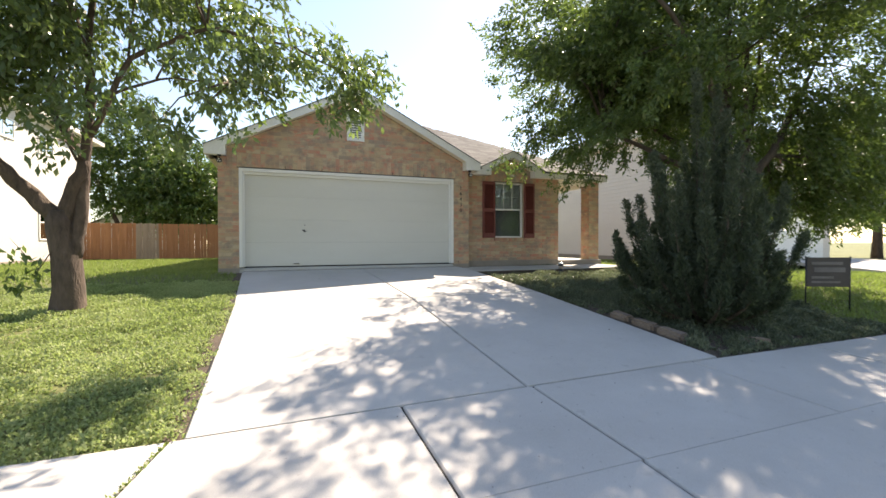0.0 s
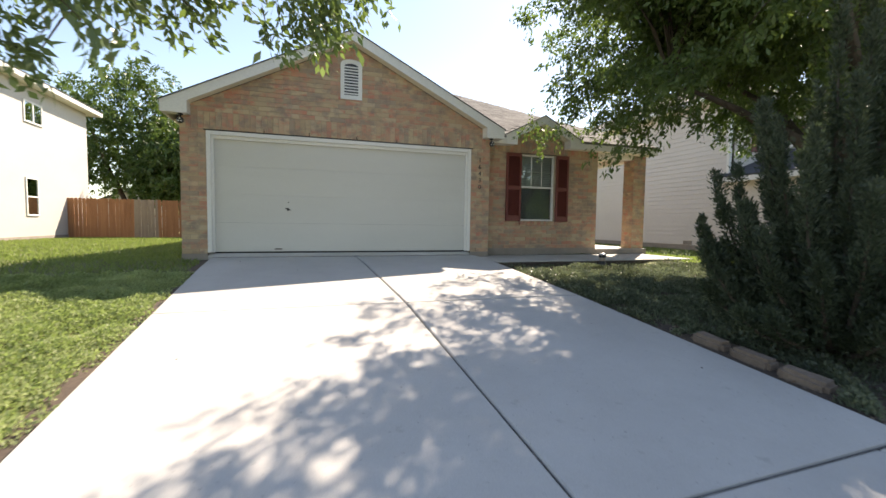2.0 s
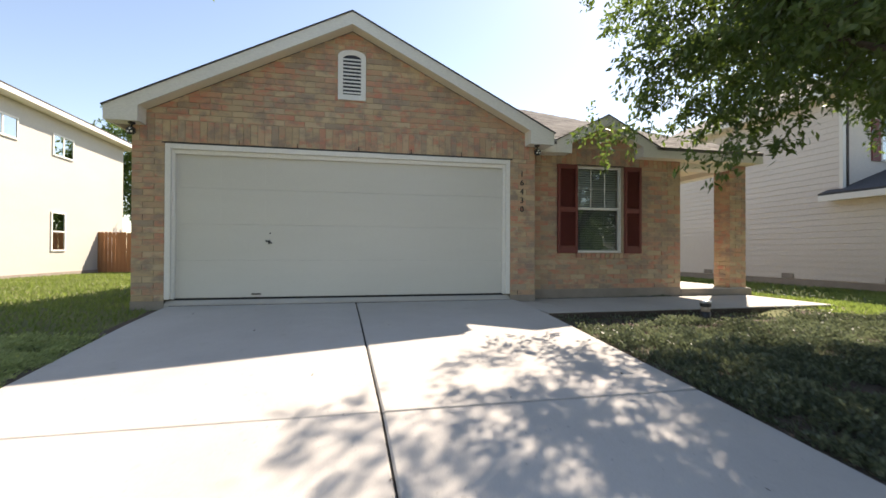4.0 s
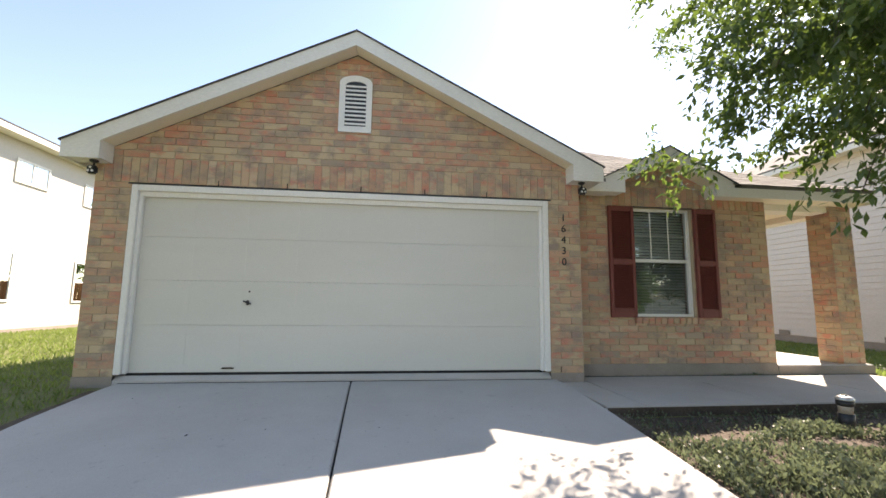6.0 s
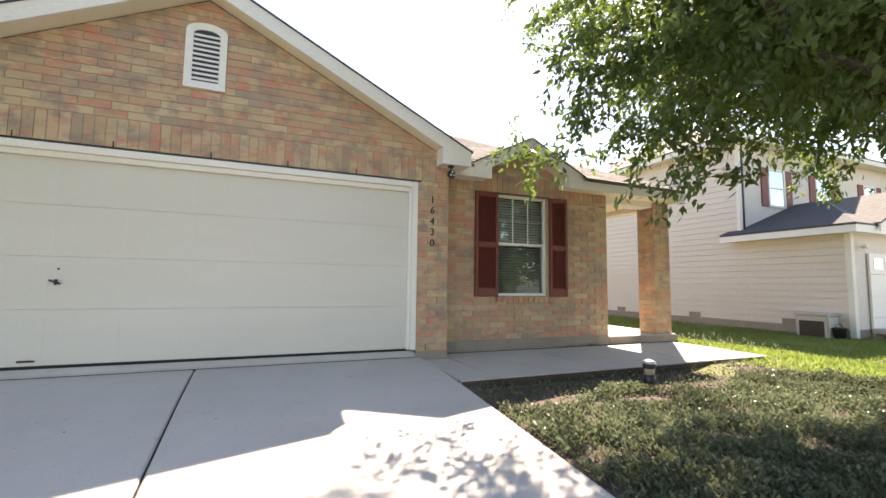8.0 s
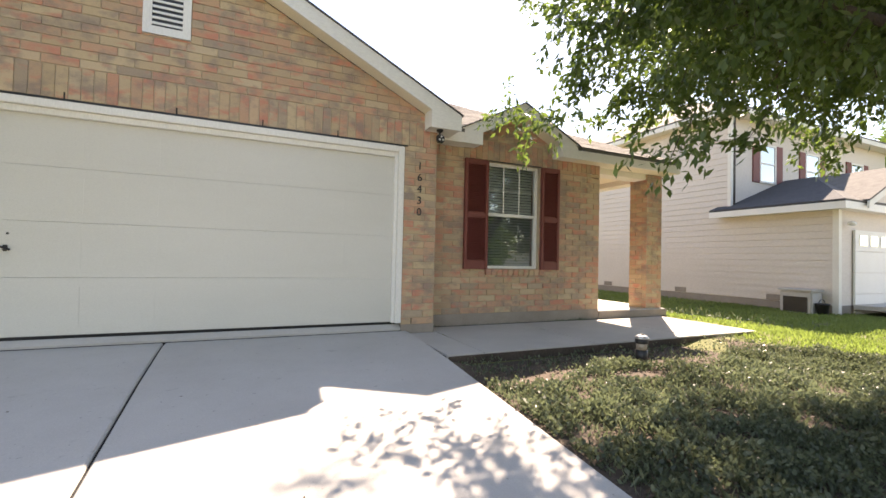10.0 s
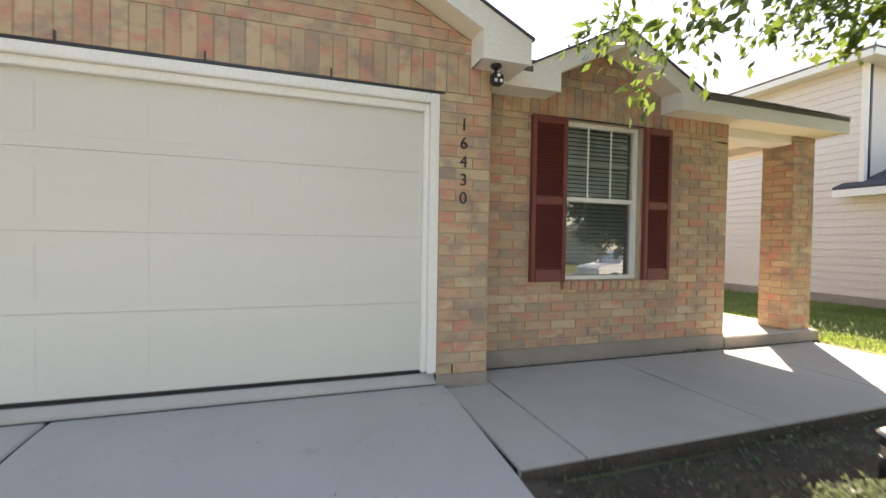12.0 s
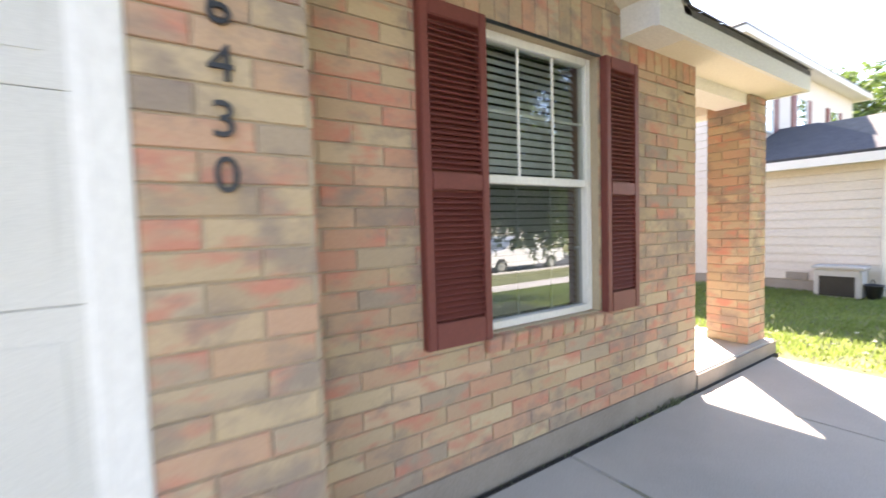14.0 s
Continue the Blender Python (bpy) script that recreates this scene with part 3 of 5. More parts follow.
box(bm, SX + 1.1, EX1 - 0.03, FY + 0.032, WY, 2.452, 2.47)
box(bm, 8.80, EX1 - 0.03, WY, 13.0, 2.452, 2.47)
box(bm, 10.34, EX1 - 0.03, 13.0, 24.3, 2.452, 2.47)
box(bm, EX0 + 0.03, GX0, GY + 0.5, 24.3, 2.467, 2.485)
part("soffit", bm, SOFFIT, eaves)
bm = bmesh.new()
box(bm, 8.80, PX0 - 0.002, PY0 + 0.03, PY0 + 0.30, 2.35, 2.452)
box(bm, PX0 + 0.05, PX1 - 0.05, PY1 + 0.004, 13.0, 2.35, 2.452)
part("porch_beam", bm, FASCIA, eaves, "cream painted porch beam")
bm = bmesh.new()
box(bm, GX1 + 0.004, SX - 0.995, FY + 0.003, FY + 0.03, 2.44, 2.675)
part("fascia", bm, FASCIA, eaves)
box_part("return_box", (GX1 + 0.01, 6.2, FY + 0.03, WY, 2.44, 2.452), FASCIA, eaves)


# ---- garage door ----
door = thing("door_1", "closed off-white sectional garage door with white trim", "garage door", kind="structure")
for i, z in enumerate((0.008, 0.56, 1.09, 1.615)):
    top = (0.558, 1.088, 1.613, 2.13)[i]
    bm = bmesh.new()
    box(bm, 0.09, 5.09, 10.085, 10.125, z, top, bevel=0.0016)
    for k in range(8):
        px = 0.16 + k * 0.615
        box(bm, px, px + 0.555, 10.0822, 10.09, z + 0.085, top - 0.085, bevel=0.0026)
    part("section", bm, DOOR_PAINT, door)
for name, dims in (("side_trim", (0.0, 0.075, 9.988, 10.10, 0.0, 2.23)), ("side_trim", (5.105, 5.18, 9.988, 10.10, 0.0, 2.23)), ("head_trim", (0.075, 5.105, 9.988, 10.10, 2.155, 2.23)),
                   ("stop", (0.075, 0.115, 10.03, 10.084, 0.0, 2.155)), ("stop", (5.065, 5.105, 10.03, 10.084, 0.0, 2.155)), ("stop", (0.115, 5.065, 10.03, 10.084, 2.095, 2.155))):
    box_part(name, dims, TRIM, door, bevel=0.006)
box_part("bottom_seal", (0.09, 5.09, 10.076, 10.12, -0.022, 0.008), RUBBER, door, "black rubber seal")
bm = bmesh.new()
box(bm, 1.375, 1.405, 10.062, 10.085, 0.80, 0.86, bevel=0.005)
tube(bm, [(1.39, 10.075, 0.835), (1.39, 10.045, 0.835)], [0.009, 0.009])
tube(bm, [(1.345, 10.045, 0.85), (1.435, 10.045, 0.815)], [0.010, 0.010])
part("lock_handle", bm, BLACK, door, "small black lock handle")
bm = bmesh.new()
tube(bm, [(1.40, 10.086, 0.965), (1.40, 10.08, 0.965)], [0.012, 0.012])
part("keyhole", bm, BLACK, door)
bm = bmesh.new()
box(bm, 1.14, 1.28, 10.068, 10.086, 0.045, 0.062, bevel=0.004)
box(bm, 1.15, 1.27, 10.060, 10.070, 0.052, 0.066, bevel=0.003)
part("lift_handle", bm, BRONZE, door, "low metal lift handle")
box_part("back_wall", (-0.2, 5.4, 10.30, 10.34, 0.0, 2.5), INSIDE, side)

# ---- window ----
window = thing("window_1", "white sash window with grilles and half-closed blinds", "window", kind="structure")
wy = WY + 0.05
for name, dims in (("window_frame", (WX0, WX0 + 0.045, wy, wy + 0.07, WZ0, WZ1)), ("window_frame", (WX1 - 0.045, WX1, wy, wy + 0.07, WZ0, WZ1)),
                   ("window_frame", (WX0 + 0.045, WX1 - 0.045, wy, wy + 0.07, WZ1 - 0.045, WZ1)), ("window_sill", (WX0 + 0.045, WX1 - 0.045, wy - 0.01, wy + 0.07, WZ0, WZ0 + 0.04)),
                   ("meeting_rail", (WX0 + 0.045, WX1 - 0.045, wy + 0.008, wy + 0.05, 1.485, 1.53))):
    box_part(name, dims, TRIM, window, bevel=0.004)
gx0, gx1 = WX0 + 0.045, WX1 - 0.045
for k in (1, 2):
    x = gx0 + (gx1 - gx0) * k / 3
    box_part("grille_bar", (x - 0.008, x + 0.008, wy + 0.022, wy + 0.03, 1.53, WZ1 - 0.045), TRIM, window)
    box_part("grille_bar", (x - 0.007, x + 0.007, wy + 0.052, wy + 0.058, WZ0 + 0.04, 1.485), BLIND, window)
box_part("grille_bar", (gx0, gx1, wy + 0.031, wy + 0.036, 1.872, 1.888), TRIM, window)
box_part("grille_bar", (gx0, gx1, wy + 0.059, wy + 0.064, 1.09, 1.104), BLIND, window)
for z0, z1, y, gm in ((1.53, WZ1 - 0.045, wy + 0.028, GLASS), (WZ0 + 0.04, 1.485, wy + 0.045, GLASS_SCREEN)):
    bm = bmesh.new()
    vs = [bm.verts.new(p) for p in ((gx0, y, z0), (gx1, y, z0), (gx1, y, z1), (gx0, y, z1))]
    bm.faces.new(vs)
    pane = part("pane", bm, gm, window, "reflecting glass")
    pane.visible_shadow = False
bm = bmesh.new()
vs = [bm.verts.new(p) for p in ((-0.44, -0.012, -0.0185), (0.44, -0.012, -0.0185), (0.44, 0.010, 0.0195), (-0.44, 0.010, 0.0195))]
bm.faces.new(vs)
slat_mesh = mesh_of("blind_slat", bm, BLIND)
for i in range(36):
    s = new("blind_slat", slat_mesh)
    s.parent = window
    s.location = ((WX0 + WX1) / 2, wy + 0.12, WZ0 + 0.06 + i * 0.0435)
# unseen room behind the blinds, its dimness put into dark wall colour
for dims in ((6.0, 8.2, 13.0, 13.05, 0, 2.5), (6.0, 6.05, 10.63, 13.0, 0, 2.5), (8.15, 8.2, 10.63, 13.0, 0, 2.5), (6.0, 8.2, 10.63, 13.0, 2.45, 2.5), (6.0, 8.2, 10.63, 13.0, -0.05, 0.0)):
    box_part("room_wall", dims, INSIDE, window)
box_part("lintel", (WX0 - 0.03, WX1 + 0.03, WY - 0.012, WY + 0.06, WZ1, WZ1 + 0.016), BLACK, wall_f, "thin dark steel lintel")
bm = bmesh.new()
box(bm, -0.0445, 0.0445, -0.05, 0.12, -0.043, 0.043, bevel=0.006)
sill_mesh = mesh_of("brick", bm, BRICK)
for i in range(11):
    s = new("brick", sill_mesh)
    s.parent = wall_f
    s.matrix_local = pose(WX0 + 0.025 + i * 0.0955, WY + 0.005, 0.642, 8)


def shutter(x0, x1):
    """A louvred shutter: stiles, three rails and tilted slats in two fields."""
    z0, z1, y0, y1 = 0.68, 2.29, WY - 0.062, WY - 0.012
    ob = thing("shutter", "maroon louvred shutter fixed beside the window", "shutter", "window shutters", at=((x0 + x1) / 2, WY, z0))

    def put(name, dims, bevel=0.005):
        p = box_part(name, dims, SHUTTER, None, bevel=bevel)
        p.data.transform(Matrix.Translation((-(x0 + x1) / 2, -WY, -z0)))
        p.parent = ob
        return p
    put("stile", (x0, x0 + 0.048, y0, y1, z0, z1))
    put("stile", (x1 - 0.048, x1, y0, y1, z0, z1))
    put("rail", (x0 + 0.048, x1 - 0.048, y0, y1, z0, z0 + 0.125))
    put("rail", (x0 + 0.048, x1 - 0.048, y0, y1, 1.43, 1.51))
    put("rail", (x0 + 0.048, x1 - 0.048, y0, y1, z1 - 0.075, z1))
    put("backing", (x0 + 0.048, x1 - 0.048, y1 - 0.012, y1 - 0.002, z0 + 0.125, z1 - 0.075), 0)
    bm = bmesh.new()
    w = (x1 - x0) / 2 - 0.05
    prism(bm, [(-0.024, -0.012), (-0.019, -0.015), (0.014, 0.012), (0.010, 0.016)], "x", -w, w)
    me = mesh_of("slat", bm, SHUTTER)
    for a, b in ((z0 + 0.14, 1.42), (1.525, z1 - 0.085)):
        n = int((b - a) / 0.027)
        for i in range(n):
            s = new("slat", me)
            s.parent = ob
            s.location = (0, -0.036, a + (i + 0.5) * (b - a) / n - z0)


shutter(6.223, 6.612)
shutter(7.570, 7.922)

# ---- gable vent ----
vent = thing("gable_vent", "white arched louvre vent in the gable", "vent", at=(2.595, 10.0, 3.03))
bm = bmesh.new()
arch_o = [(0.21 * math.cos(a), 0.67 + 0.105 * math.sin(a)) for a in [i * math.pi / 12 for i in range(13)]]
arch_i = [(0.135 * math.cos(a), 0.645 + 0.055 * math.sin(a)) for a in [i * math.pi / 12 for i in range(13)]]
outer = [(-0.21, 0.0), (0.21, 0.0)] + arch_o
inner = [(-0.135, 0.085), (0.135, 0.085)] + arch_i
for y, flip in ((-0.03, 0), (0.01, 1)):
    o = [bm.verts.new((x, y, z)) for x, z in outer]
    n_ = [bm.verts.new((x, y + (0.012 if not flip else 0), z)) for x, z in inner]
    for i in range(len(o)):
        j = (i + 1) % len(o)
        bm.faces.new((o[i], o[j], n_[j], n_[i]))
    if flip:
        for ring, last in ((o, lo), (n_, li)):
            for i in range(len(ring)):
                j = (i + 1) % len(ring)
                bm.faces.new((ring[i], ring[j], last[j], last[i]))
    lo, li = o, n_
part("frame", bm, TRIM, vent)
# no hole in the wall: a black sheet gives the shade between the slats
bm = bmesh.new()
prism(bm, inner, "y", -0.0035, -0.0005)
part("backing", bm, BLACK, vent, "black sheet for the shade behind the slats")
for i in range(10):
    z = 0.118 + i * 0.057
    w = 0.133 if z < 0.64 else 0.11
    bm = bmesh.new()
    prism(bm, [(-0.016, z - 0.013), (-0.008, z - 0.013), (-0.004, z + 0.013), (-0.012, z + 0.013)], "x", -w, w)
    part("slat", bm, TRIM, vent)


# ---- flood lights under the eaves ----
LED = surface("led_lens", (0.75, 0.75, 0.72), (0.85, 0.85, 0.83), 8.0, 0.2, 60, 0.05)


def flood_light(x, y, z):
    ob = thing("flood_light", "small black three-lens security light under the eave", "lamp", "eave security lights", at=(x, y, z))
    bm = bmesh.new()
    lathe(bm, 0, 0, [(0.045, 0.0), (0.045, -0.015), (0.028, -0.03)])
    part("base", bm, BLACK, ob)
    bm = bmesh.new()
    tube(bm, [(0, 0, -0.03), (0, 0, -0.055), (0, -0.012, -0.08)], [0.013, 0.011, 0.016])
    part("stem", bm, BLACK, ob)
    bm = bmesh.new()
    box(bm, -0.05, 0.05, -0.055, 0.02, -0.17, -0.07, bevel=0.018)
    part("head", bm, BLACK, ob)
    for dx, dz in ((0, -0.098), (-0.022, -0.138), (0.022, -0.138)):
        bm = bmesh.new()
        bmesh.ops.create_uvsphere(bm, u_segments=10, v_segments=6, radius=0.015, matrix=Matrix.Translation((dx, -0.053, dz)))
        part("lens", bm, LED, ob, "white lens")


flood_light(5.60, 9.86, 2.467)
flood_light(-0.37, 9.88, 2.467)

# ---- house number ----
number = thing("house_number", "black metal house number 16430 down the brick pier", "house number", at=(5.385, GY, 1.422))
for i, ch in enumerate("16430"):
    cu = bpy.data.curves.new("digit", "FONT")
    cu.body, cu.size, cu.extrude, cu.align_x = ch, 0.138, 0.006, "CENTER"
    tmp = bpy.data.objects.new("digit_curve", cu)
    me = bpy.data.meshes.new_from_object(tmp)
    bpy.data.objects.remove(tmp)
    me.materials.append(BLACK)
    d = new("digit", me)
    d.parent = number
    d.matrix_local = pose(0, -0.018, (4 - i) * 0.148 - 0.055, 90)

# ---- path light ----
PLS = 1.32
pl = thing("path_light", "low black solar path light with a silver cap", "lamp", at=(7.27, 8.18, ground_z(7.27, 8.18) - 0.045))
CREAM = surface("frosted_band", (0.35, 0.29, 0.23), (0.5, 0.43, 0.36), 8.0, 0.5, 60, 0.05)
SILVER = surface("brushed_steel", (0.5, 0.5, 0.5), (0.7, 0.7, 0.7), 8.0, 0.35, 90, 0.1, metal=0.8)
for name, prof, m in (("body", [(0.052, 0.0), (0.058, 0.06), (0.060, 0.115), (0.050, 0.118)], BLACK), ("diffuser", [(0.050, 0.117), (0.053, 0.165), (0.050, 0.168)], CREAM),
                      ("collar", [(0.056, 0.167), (0.064, 0.175), (0.064, 0.205), (0.05, 0.207)], BLACK), ("cap", [(0.066, 0.206), (0.070, 0.214), (0.05, 0.230), (0.022, 0.236)], SILVER), ("cell", [(0.022, 0.2355), (0.02, 0.243)], BLACK)):
    bm = bmesh.new()
    lathe(bm, 0, 0, [(r * 1.05, z * PLS) for r, z in prof])
    part(name, bm, m, pl)

# ---- edging stones ----
rng = random.Random(11)
for i, (x, y, L) in enumerate(((5.47, 4.35, 0.34), (5.50, 3.96, 0.36), (5.53, 3.56, 0.36), (6.35, 3.05, 0.34))):
    bm = bmesh.new()
    box(bm, -0.08, 0.08, -L / 2, L / 2, -0.10, 0.09, bevel=0.03)
    for v in bm.verts:
        v.co += 0.018 * noise.noise_vector(v.co * 9 + Vector((i * 7, 0, 0)))
    s = part("edging_stone", bm, STONE)
    tagged(s, "rough tan stone block edging the planting bed", "stone", "bed edging stones")
    s.matrix_world = pose(x + 0.05, y, ground_z(x, y) - 0.03, 7, 0, 4 + rng.uniform(-6, 6) + (80 if i == 3 else 0))

# ---- yard sign ----
SIGN = surface("dark_sign_board", (0.035, 0.03, 0.03), (0.06, 0.05, 0.05), 3.0, 0.4, 60, 0.05)
SIGN_INK = surface("faded_sign_ink", (0.10, 0.09, 0.085), (0.18, 0.165, 0.155), 6.0, 0.5, 60, 0.05)
sg = thing("yard_sign", "dark rectangular yard sign on a thin metal frame", "sign", at=(9.60, 3.95, ground_z(9.60, 3.95) - 0.05))
sg.rotation_euler = (0, 0, radians(-28))
box_part("board", (-0.33, 0.33, -0.012, 0.012, 0.42, 0.92), SIGN, sg, bevel=0.004)
for x in (-0.34, 0.34):
    bm = bmesh.new()
    tube(bm, [(x, 0, -0.1), (x, 0, 0.94)], [0.011, 0.011])
    part("leg", bm, BLACK, sg)
for z, x0, x1, h in ((0.82, -0.26, 0.22, 0.05), (0.71, -0.22, 0.26, 0.08), (0.58, -0.26, 0.08, 0.04), (0.50, -0.26, 0.18, 0.035)):
    box_part("lettering", (x0, x1, -0.018, -0.012, z - h / 2, z + h / 2), SIGN_INK, sg, "faded unreadable lettering")

# ---- fence behind the side yard ----
fence = thing("fence", "reddish cedar privacy fence with a greyer gate", "fence", kind="structure")
FYY = 24.6
bm = bmesh.new()
prism(bm, [(-0.068, 0.0), (0.068, 0.0), (0.068, 1.80), (0.04, 1.84), (-0.04, 1.84), (-0.068, 1.80)], "y", -0.009, 0.009)
pk = mesh_of("picket", bm, FENCE)
pg = pk.copy()
pg.materials.clear()
pg.materials.append(FENCE_GREY)
rng = random.Random(3)
x = -8.45
while x < -0.45:
    p = new("picket", pg if -5.9 < x < -4.9 else pk)
    p.parent = fence
    p.location = (x, FYY + rng.uniform(-0.006, 0.006), ground_z(x, FYY) - 0.06 + rng.uniform(-0.015, 0.015))
    p.rotation_euler = (0, rng.uniform(-0.012, 0.012), 0)
    x += 0.142
for z in (0.15, 0.75, 1.35):
    box_part("fence_rail", (-8.5, -0.42, FYY + 0.012, FYY + 0.05, z - 0.04, z + 0.05), FENCE, fence)


# ---- neighbouring houses ----
def house_window(parent, axis, c, lo, hi, z0, z1, facing, split=False, shutters=False):
    """A framed window on a wall across an axis, standing 3 cm proud."""
    w = new("window")
    w.parent = parent

    def bx(name, u0, u1, v0, v1, d0, d1, m, owner):
        a, b = sorted((c + facing * d0, c + facing * d1))
        dims = (a, b, u0, u1, v0, v1) if axis == "x" else (u0, u1, a, b, v0, v1)
        return box_part(name, dims, m, owner)
    t = 0.06
    bx("frame", lo, lo + t, z0, z1, 0.0, 0.04, TRIM, w)
    bx("frame", hi - t, hi, z0, z1, 0.0, 0.04, TRIM, w)
    bx("frame", lo + t, hi - t, z1 - t, z1, 0.0, 0.04, TRIM, w)
    bx("frame", lo + t, hi - t, z0, z0 + t, 0.0, 0.05, TRIM, w)
    if split:
        m_ = (lo + hi) / 2
        bx("mullion", m_ - t / 2, m_ + t / 2, z0 + t, z1 - t, 0.0, 0.035, TRIM, w)
    else:
        zm = (z0 + z1) / 2
        bx("rail", lo + t, hi - t, zm - 0.025, zm + 0.025, 0.0, 0.035, TRIM, w)
    # near-black sheet behind the pane stands in for the unlit room
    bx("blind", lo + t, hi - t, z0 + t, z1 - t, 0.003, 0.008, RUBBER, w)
    bx("pane", lo + t, hi - t, z0 + t, z1 - t, 0.012, 0.018, GLASS_FAR, w)
    if shutters:
        for u in (lo - 0.36, hi + 0.02):
            bx("shutter", u, u + 0.34, z0, z1, 0.0, 0.04, SHUTTER, w)
    return w


def hip_roof(parent, x0, x1, y0, y1, z, slope, material, over=0.4):
    x0, x1, y0, y1 = x0 - over, x1 + over, y0 - over, y1 + over
    bm = bmesh.new()
    run = min(x1 - x0, y1 - y0) / 2
    h = z + run * slope
    if x1 - x0 <= y1 - y0:
        e, f = ((x0 + x1) / 2, y0 + run, h), ((x0 + x1) / 2, y1 - run, h)
    else:
        e, f = (x0 + run, (y0 + y1) / 2, h), (x1 - run, (y0 + y1) / 2, h)
    a, b, c, d = (x0, y0, z), (x1, y0, z), (x1, y1, z), (x0, y1, z)
    faces = ([a, b, e], [b, c, f, e], [c, d, f], [d, a, e, f]) if x1 - x0 <= y1 - y0 else ([a, b, f, e], [b, c, f], [c, d, e, f], [d, a, e])
    for poly in faces:
        roof_sheet(bm, poly, 0.06)
    part("roof", bm, material, parent)
    bm = bmesh.new()
    for dims in ((x0, x1, y0, y0 + 0.03, z - 0.22, z - 0.055), (x0, x1, y1 - 0.03, y1, z - 0.22, z - 0.055), (x0, x0 + 0.03, y0 + 0.03, y1 - 0.03, z - 0.22, z - 0.055), (x1 - 0.03, x1, y0 + 0.03, y1 - 0.03, z - 0.22, z - 0.055)):
        box(bm, *dims)
    part("fascia", bm, FASCIA, parent)
    box_part("soffit", (x0 + 0.03, x1 - 0.03, y0 + 0.03, y1 - 0.03, z - 0.20, z - 0.18), FASCIA, parent)


# white two-storey house beyond the side yard
lh = thing("neighbour_house", "white two-storey house with dark shingled roof", "house", "neighbouring houses", at=(-12.5, 19, -0.3))
lh_back = Matrix.Translation((12.5, -19, 0.3))


def settle(ob, m):
    for c in ob.children:
        c.matrix_basis = m @ c.matrix_basis


box_part("wall", (-17, -8.5, 12.0, 26.6, -0.5, 5.8), SIDING_W, lh)
box_part("foundation", (-17.02, -8.48, 11.98, 26.62, -0.6, -0.12), FOUNDATION, lh)
hip_roof(lh, -17, -8.5, 12.0, 26.6, 5.9, 0.42, SHINGLE_DARK, 0.5)
for lo, hi, z0, z1, sp in ((21.65, 22.45, 0.68, 2.17, False), (18.15, 19.1, 0.72, 2.25, False), (21.7, 22.9, 4.28, 5.12, True), (18.75, 20.05, 4.40, 5.15, True), (14.0, 15.2, 4.2, 5.1, True)):
    house_window(lh, "x", -8.5, lo, hi, z0, z1, 1, sp)
settle(lh, lh_back)

# cream two-storey house with a garage on the other side
rh = thing("neighbour_house", "pinkish cream lap-sided two-storey house with attached garage", "house", "neighbouring houses", at=(21, 14, -0.4))
rh_back = Matrix.Translation((-21, -14, 0.4))
box_part("wall", (17.04, 27, 13.4, 24, -0.6, 5.6), SIDING_C, rh)
box_part("wall", (17.04, 23, 10.7, 13.4, -0.6, 2.4), SIDING_C, rh)
box_part("foundation", (16.99, 23, 10.66, 13.36, -0.7, -0.16), FOUNDATION, rh)
box_part("foundation", (16.99, 27, 13.36, 24, -0.7, -0.16), FOUNDATION, rh)


def lap_boards(x, y0, y1, z0, z1, pitch=0.19):
    bm = bmesh.new()
    prism(bm, [(0.0, 0.0), (-0.034, 0.0), (-0.022, pitch - 0.005), (0.0, pitch - 0.006)], "y", y0, y1)
    me = mesh_of("siding_board", bm, SIDING_C)
    z = z0
    while z < z1 - 0.05:
        b = new("siding_board", me)
        b.parent = rh
        b.location = (x, 0, z)
        z += pitch


lap_boards(17.04, 10.78, 13.4, -0.14, 2.2)
lap_boards(17.04, 13.4, 24.0, -0.14, 5.45)
box_part("corner_board", (16.975, 17.12, 10.64, 10.77, -0.4, 2.4), FASCIA, rh)
box_part("corner_board", (16.975, 17.10, 13.32, 13.42, 2.4, 5.55), FASCIA, rh)
box_part("downspout", (17.16, 17.23, 13.33, 13.39, 2.62, 5.5), BRONZE, rh, "dark metal downspout")
hip_roof(rh, 17, 27, 13.4, 24, 5.72, 0.5, SHINGLE, 0.45)
bm = bmesh.new()
gy0, gy1, gx0_, gx1_ = 10.35, 13.75, 16.6, 23.4
# slope away from the sun: its shade is put in as darker shingle
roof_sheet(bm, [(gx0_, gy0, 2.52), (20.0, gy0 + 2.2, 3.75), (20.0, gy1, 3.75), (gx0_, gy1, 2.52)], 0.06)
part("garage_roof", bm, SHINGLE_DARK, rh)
bm = bmesh.new()
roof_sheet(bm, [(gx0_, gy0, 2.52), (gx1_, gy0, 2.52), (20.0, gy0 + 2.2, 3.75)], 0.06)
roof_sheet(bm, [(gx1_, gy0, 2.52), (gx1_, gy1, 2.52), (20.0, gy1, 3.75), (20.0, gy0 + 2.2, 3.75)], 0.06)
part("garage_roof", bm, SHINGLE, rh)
bm = bmesh.new()
roof_sheet(bm, [(17.5, gy0 - 0.1, 2.56), (19.9, gy0 - 0.1, 3.7), (19.9, gy0 + 2.2, 3.7), (17.5, gy0 + 0.2, 2.56)], 0.05)
roof_sheet(bm, [(22.3, gy0 - 0.1, 2.56), (22.3, gy0 + 0.2, 2.56), (19.9, gy0 + 2.2, 3.7), (19.9, gy0 - 0.1, 3.7)], 0.05)
part("gable_roof", bm, SHINGLE, rh)
bm = bmesh.new()
